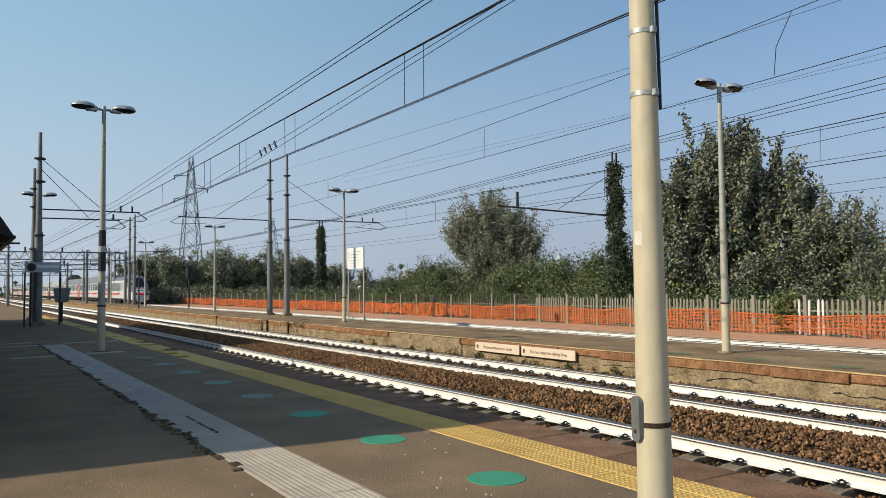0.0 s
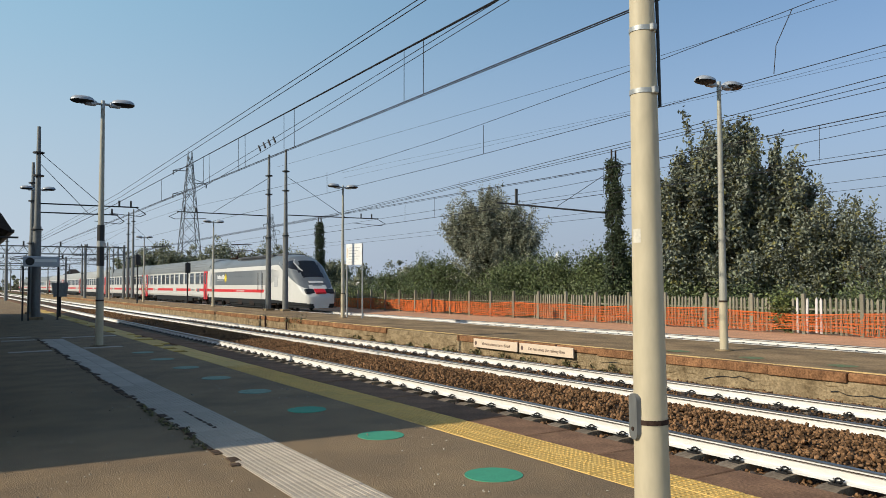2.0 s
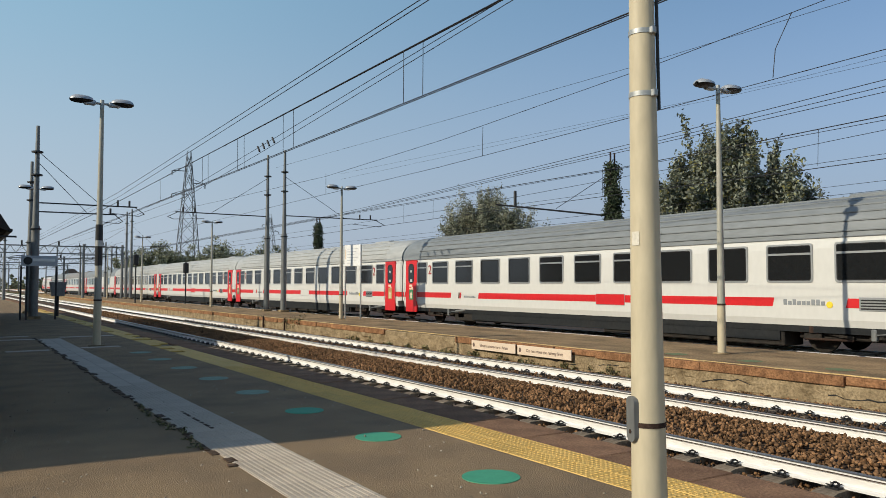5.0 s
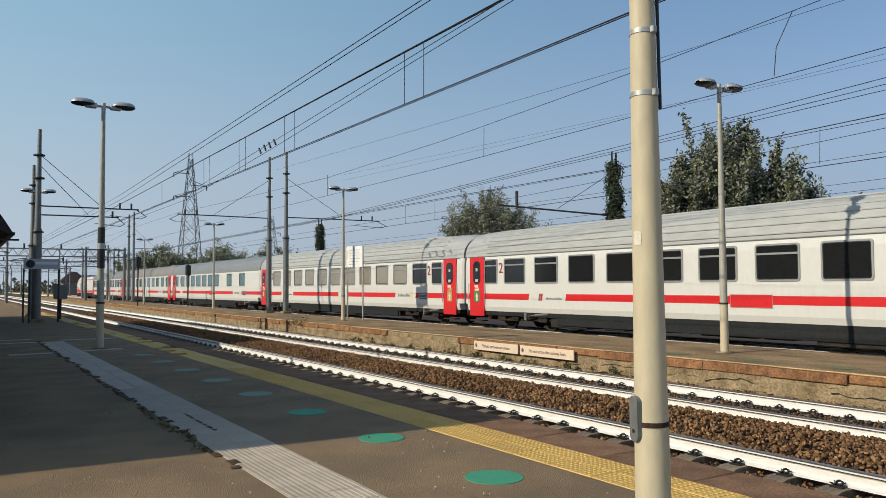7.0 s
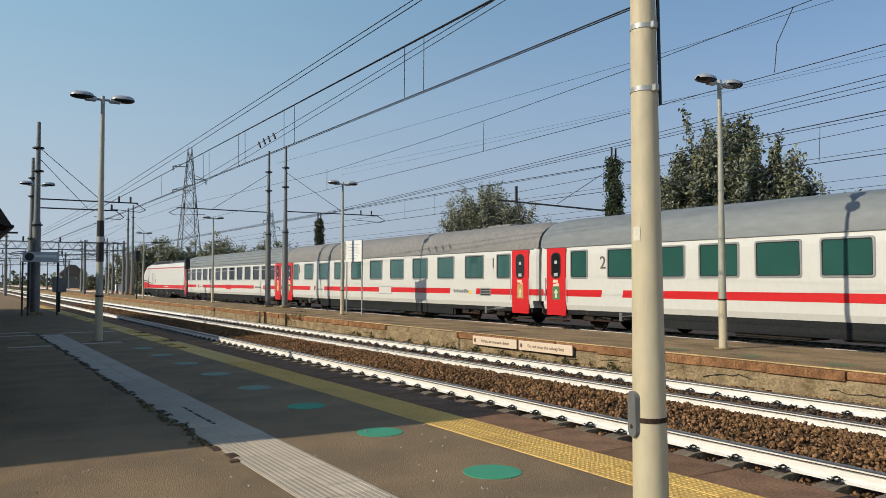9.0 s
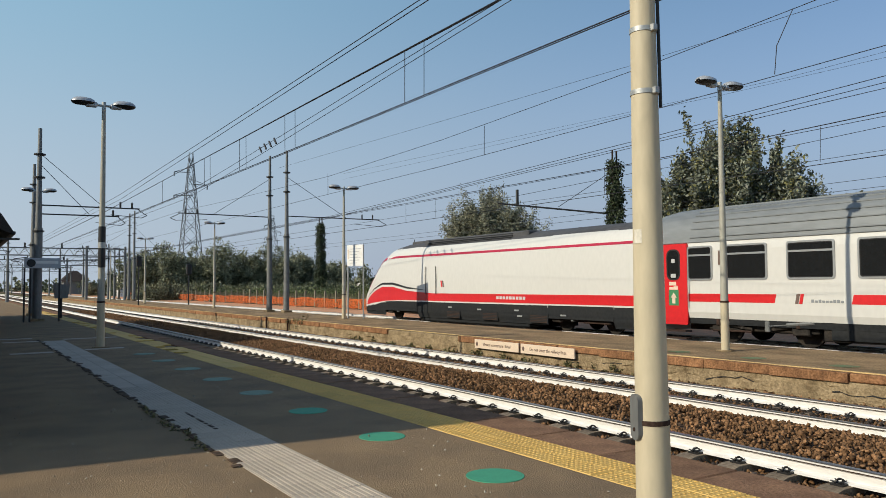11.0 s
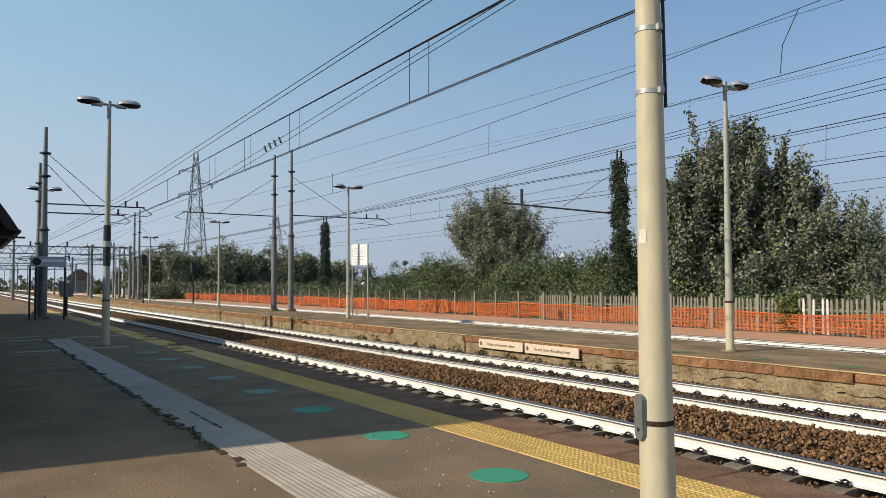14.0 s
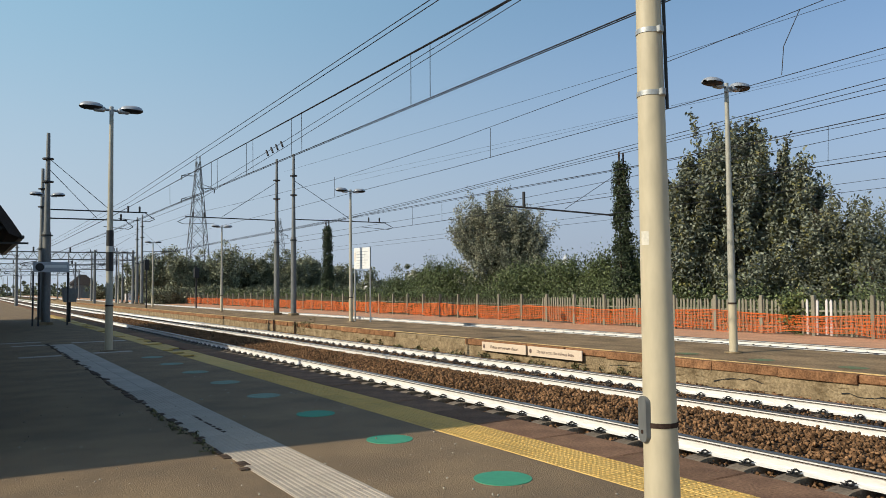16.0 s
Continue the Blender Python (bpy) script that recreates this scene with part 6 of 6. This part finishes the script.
for wx, top in ((22.9, 6.6), (25.2, 7.6), (27.3, 6.4), (29.7, 7.0), (31.4, 6.6), (33.1, 7.7), (36.5, 8.0), (39.2, 7.6), (41.5, 7.0), (43.8, 7.3), (47.6, 7.2), (49.6, 6.6), (52.6, 5.5), (54.6, 5.2)):
    hb.append((wx, 118 + rng.uniform(-2, 5), top * 0.42, 2.5, 2.8, top * 0.56, 120, 11000))
    hb.append((wx + rng.uniform(-1, 1), 113, 0.3, 2.4, 1.6, 1.5, 40, 3500))
bushes("wood_edge", "row of grey-green trees at the edge of a far wood", hb, M["leaf_far_hazed"], (0.2, 0.42), "trees")
hb = [(0.502 * 150, 0.865 * 150, 2.0, 4.5, 4.5, 4.2, 60, 5000), (0.475 * 170, 0.88 * 170, 1.0, 3.5, 3.5, 2.4, 40, 3000), (0.445 * 160, 0.895 * 160, 1.2, 2.2, 2.2, 4.2, 40, 3000)]
hb += [(25.5 + 2.6 * k, 190.0 + k, 0.6, 2.4, 2.4, 2.2 + 0.5 * (k % 2), 30, 2200) for k in range(5)] + [(30.0, 187.0, 2.0, 1.1, 1.1, 4.2, 30, 2600), (31.6, 188.0, 1.5, 1.1, 1.1, 3.4, 24, 2200)]
bushes("far_trees", "dark round trees far across the field", hb, M["leaf_far_hazed"], (0.3, 0.6), "trees")
hb = []
for k in range(40):
    a = 0.03 + k * 0.022
    hb.append((a * 420, math.sqrt(1 - a * a) * 420, 1.5, 12, 12, 3.5 + 2.5 * rng.random(), 40, 900))
bushes("tree_line", "hazy tree line on the horizon", hb, M["leaf_far_hazed"], (0.9, 1.8), "trees")
hb = [(13.0, 32.6, -0.25, 0.45, 0.7, 0.32, 20, 900)] + [(12.75, 12 + 1.3 * k, -0.55, 0.15, 0.5, 0.12, 6, 160) for k in range(12)]
bushes("platform_weeds", "dry green weeds growing on the platform edge", hb, M["weed_dry"], (0.05, 0.12), "weeds")
hb = [(1.97 + rng.uniform(-0.06, 0.03), 7.2 + 0.22 * k, 0.0, 0.07, 0.12, 0.03, 5, 60) for k in range(14)]
bushes("seam_weeds", "small dry weeds in the platform seam", hb, M["weed_dry"], (0.02, 0.05), "weeds")

# signals and huts down the line
for x, y, h in ((13.3, 70.0, 4.3), (17.0, 68.0, 3.6)):
    sg = thing("railway_signal", "thin dark railway signal post with a black head", "signal", "signals", at=(x, y, -0.1))
    part("post", MB().tube((0, 0, 0), (0, 0, h), 0.06, n=8), M["dark"], sg)
    part("head", MB().box(-0.22, 0.22, -0.15, 0.15, h - 1.0, h - 0.1, 0.06), M["black"], sg)
hut = thing("relay_hut", "small white hut behind the far fence", "hut", at=(28.0, 164.6, -0.6))
part("wall", MB().box(-0.7, 0.7, -0.7, 0.7, 0, 4.2), M["white_paint"], hut)
part("roof", MB().box(-0.8, 0.8, -0.8, 0.8, 4.2, 4.35), M["galv"], hut)
hs_ = thing("house", "far house with a dark hipped roof", "house", at=(28.4, 240.0, -0.8))
part("wall", MB().box(-2.9, 2.9, -3, 3, 0, 4.0), M["mast"], hs_)
part("roof", MB().add([(-3.7, -3.7, 4.0), (3.7, -3.7, 4.0), (3.7, 3.7, 4.0), (-3.7, 3.7, 4.0), (-0.8, 0, 6.9), (0.8, 0, 6.9)], [(0, 1, 5, 4), (1, 2, 5), (2, 3, 4, 5), (3, 0, 4), (0, 3, 2, 1)]), M["tile_roof"], hs_)

# far buildings
for bx_, by_, d, w, h in ((0.487, 0.873, 330, 5, 5), (0.494, 0.869, 330, 1.6, 8.5), (0.463, 0.886, 300, 16, 3.5), (0.478, 0.878, 340, 12, 4.5)):
    fb = thing("far_building", "small pale industrial building on the horizon", "building", "far buildings", at=(bx_ * d, by_ * d, -0.8))
    part("wall", MB().box(-w / 2, w / 2, -4, 4, 0, h), M["far_white"], fb)
    part("roof", MB().box(-w / 2 - 0.3, w / 2 + 0.3, -4.3, 4.3, h, h + 0.5), M["galv"], fb)
sl = thing("silo", "white silo with a rounded top behind the shrubs", "silo", at=(0.652 * 150, 0.758 * 150, -0.8))
part("drum", MB().tube((0, 0, 0), (0, 0, 7.4), 0.5, n=16).tube((0, 0, 7.4), (0, 0, 8.3), 0.5, 0.12, n=16), M["white_paint"], sl, smooth=True)

train_lead, train_coaches, train_tail = build_train()


def slip(t):
    """How far the train lags behind an even speed."""
    return float(np.interp(t, [0, 1.0, 2.5, 3.0, 3.5, 4.0, 6.5, 7.0, 8.0, 8.5, 9.0, 11.5, 16.0], [-1.3, -0.95, -0.35, -0.2, -0.05, -0.2, 0.2, 0.0, -0.25, -0.25, 0.25, 0.22, 0.22]))


def motions():
    times = [k * 0.5 for k in range(33)]
    for y0, ob, turn in [(-LOCO_L, train_lead, 0)] + [(P * k, c, 0) for k, c in enumerate(train_coaches)] + [(8 * P, train_tail, 0)]:
        rows = []
        for t in times:
            y = GAP0 + y0 - SPEED * (t - 3.5) + slip(t)
            rows.append((t, pose(X_T, y, 0, 0, 0, 0)))
        walk(ob, rows)


motions()
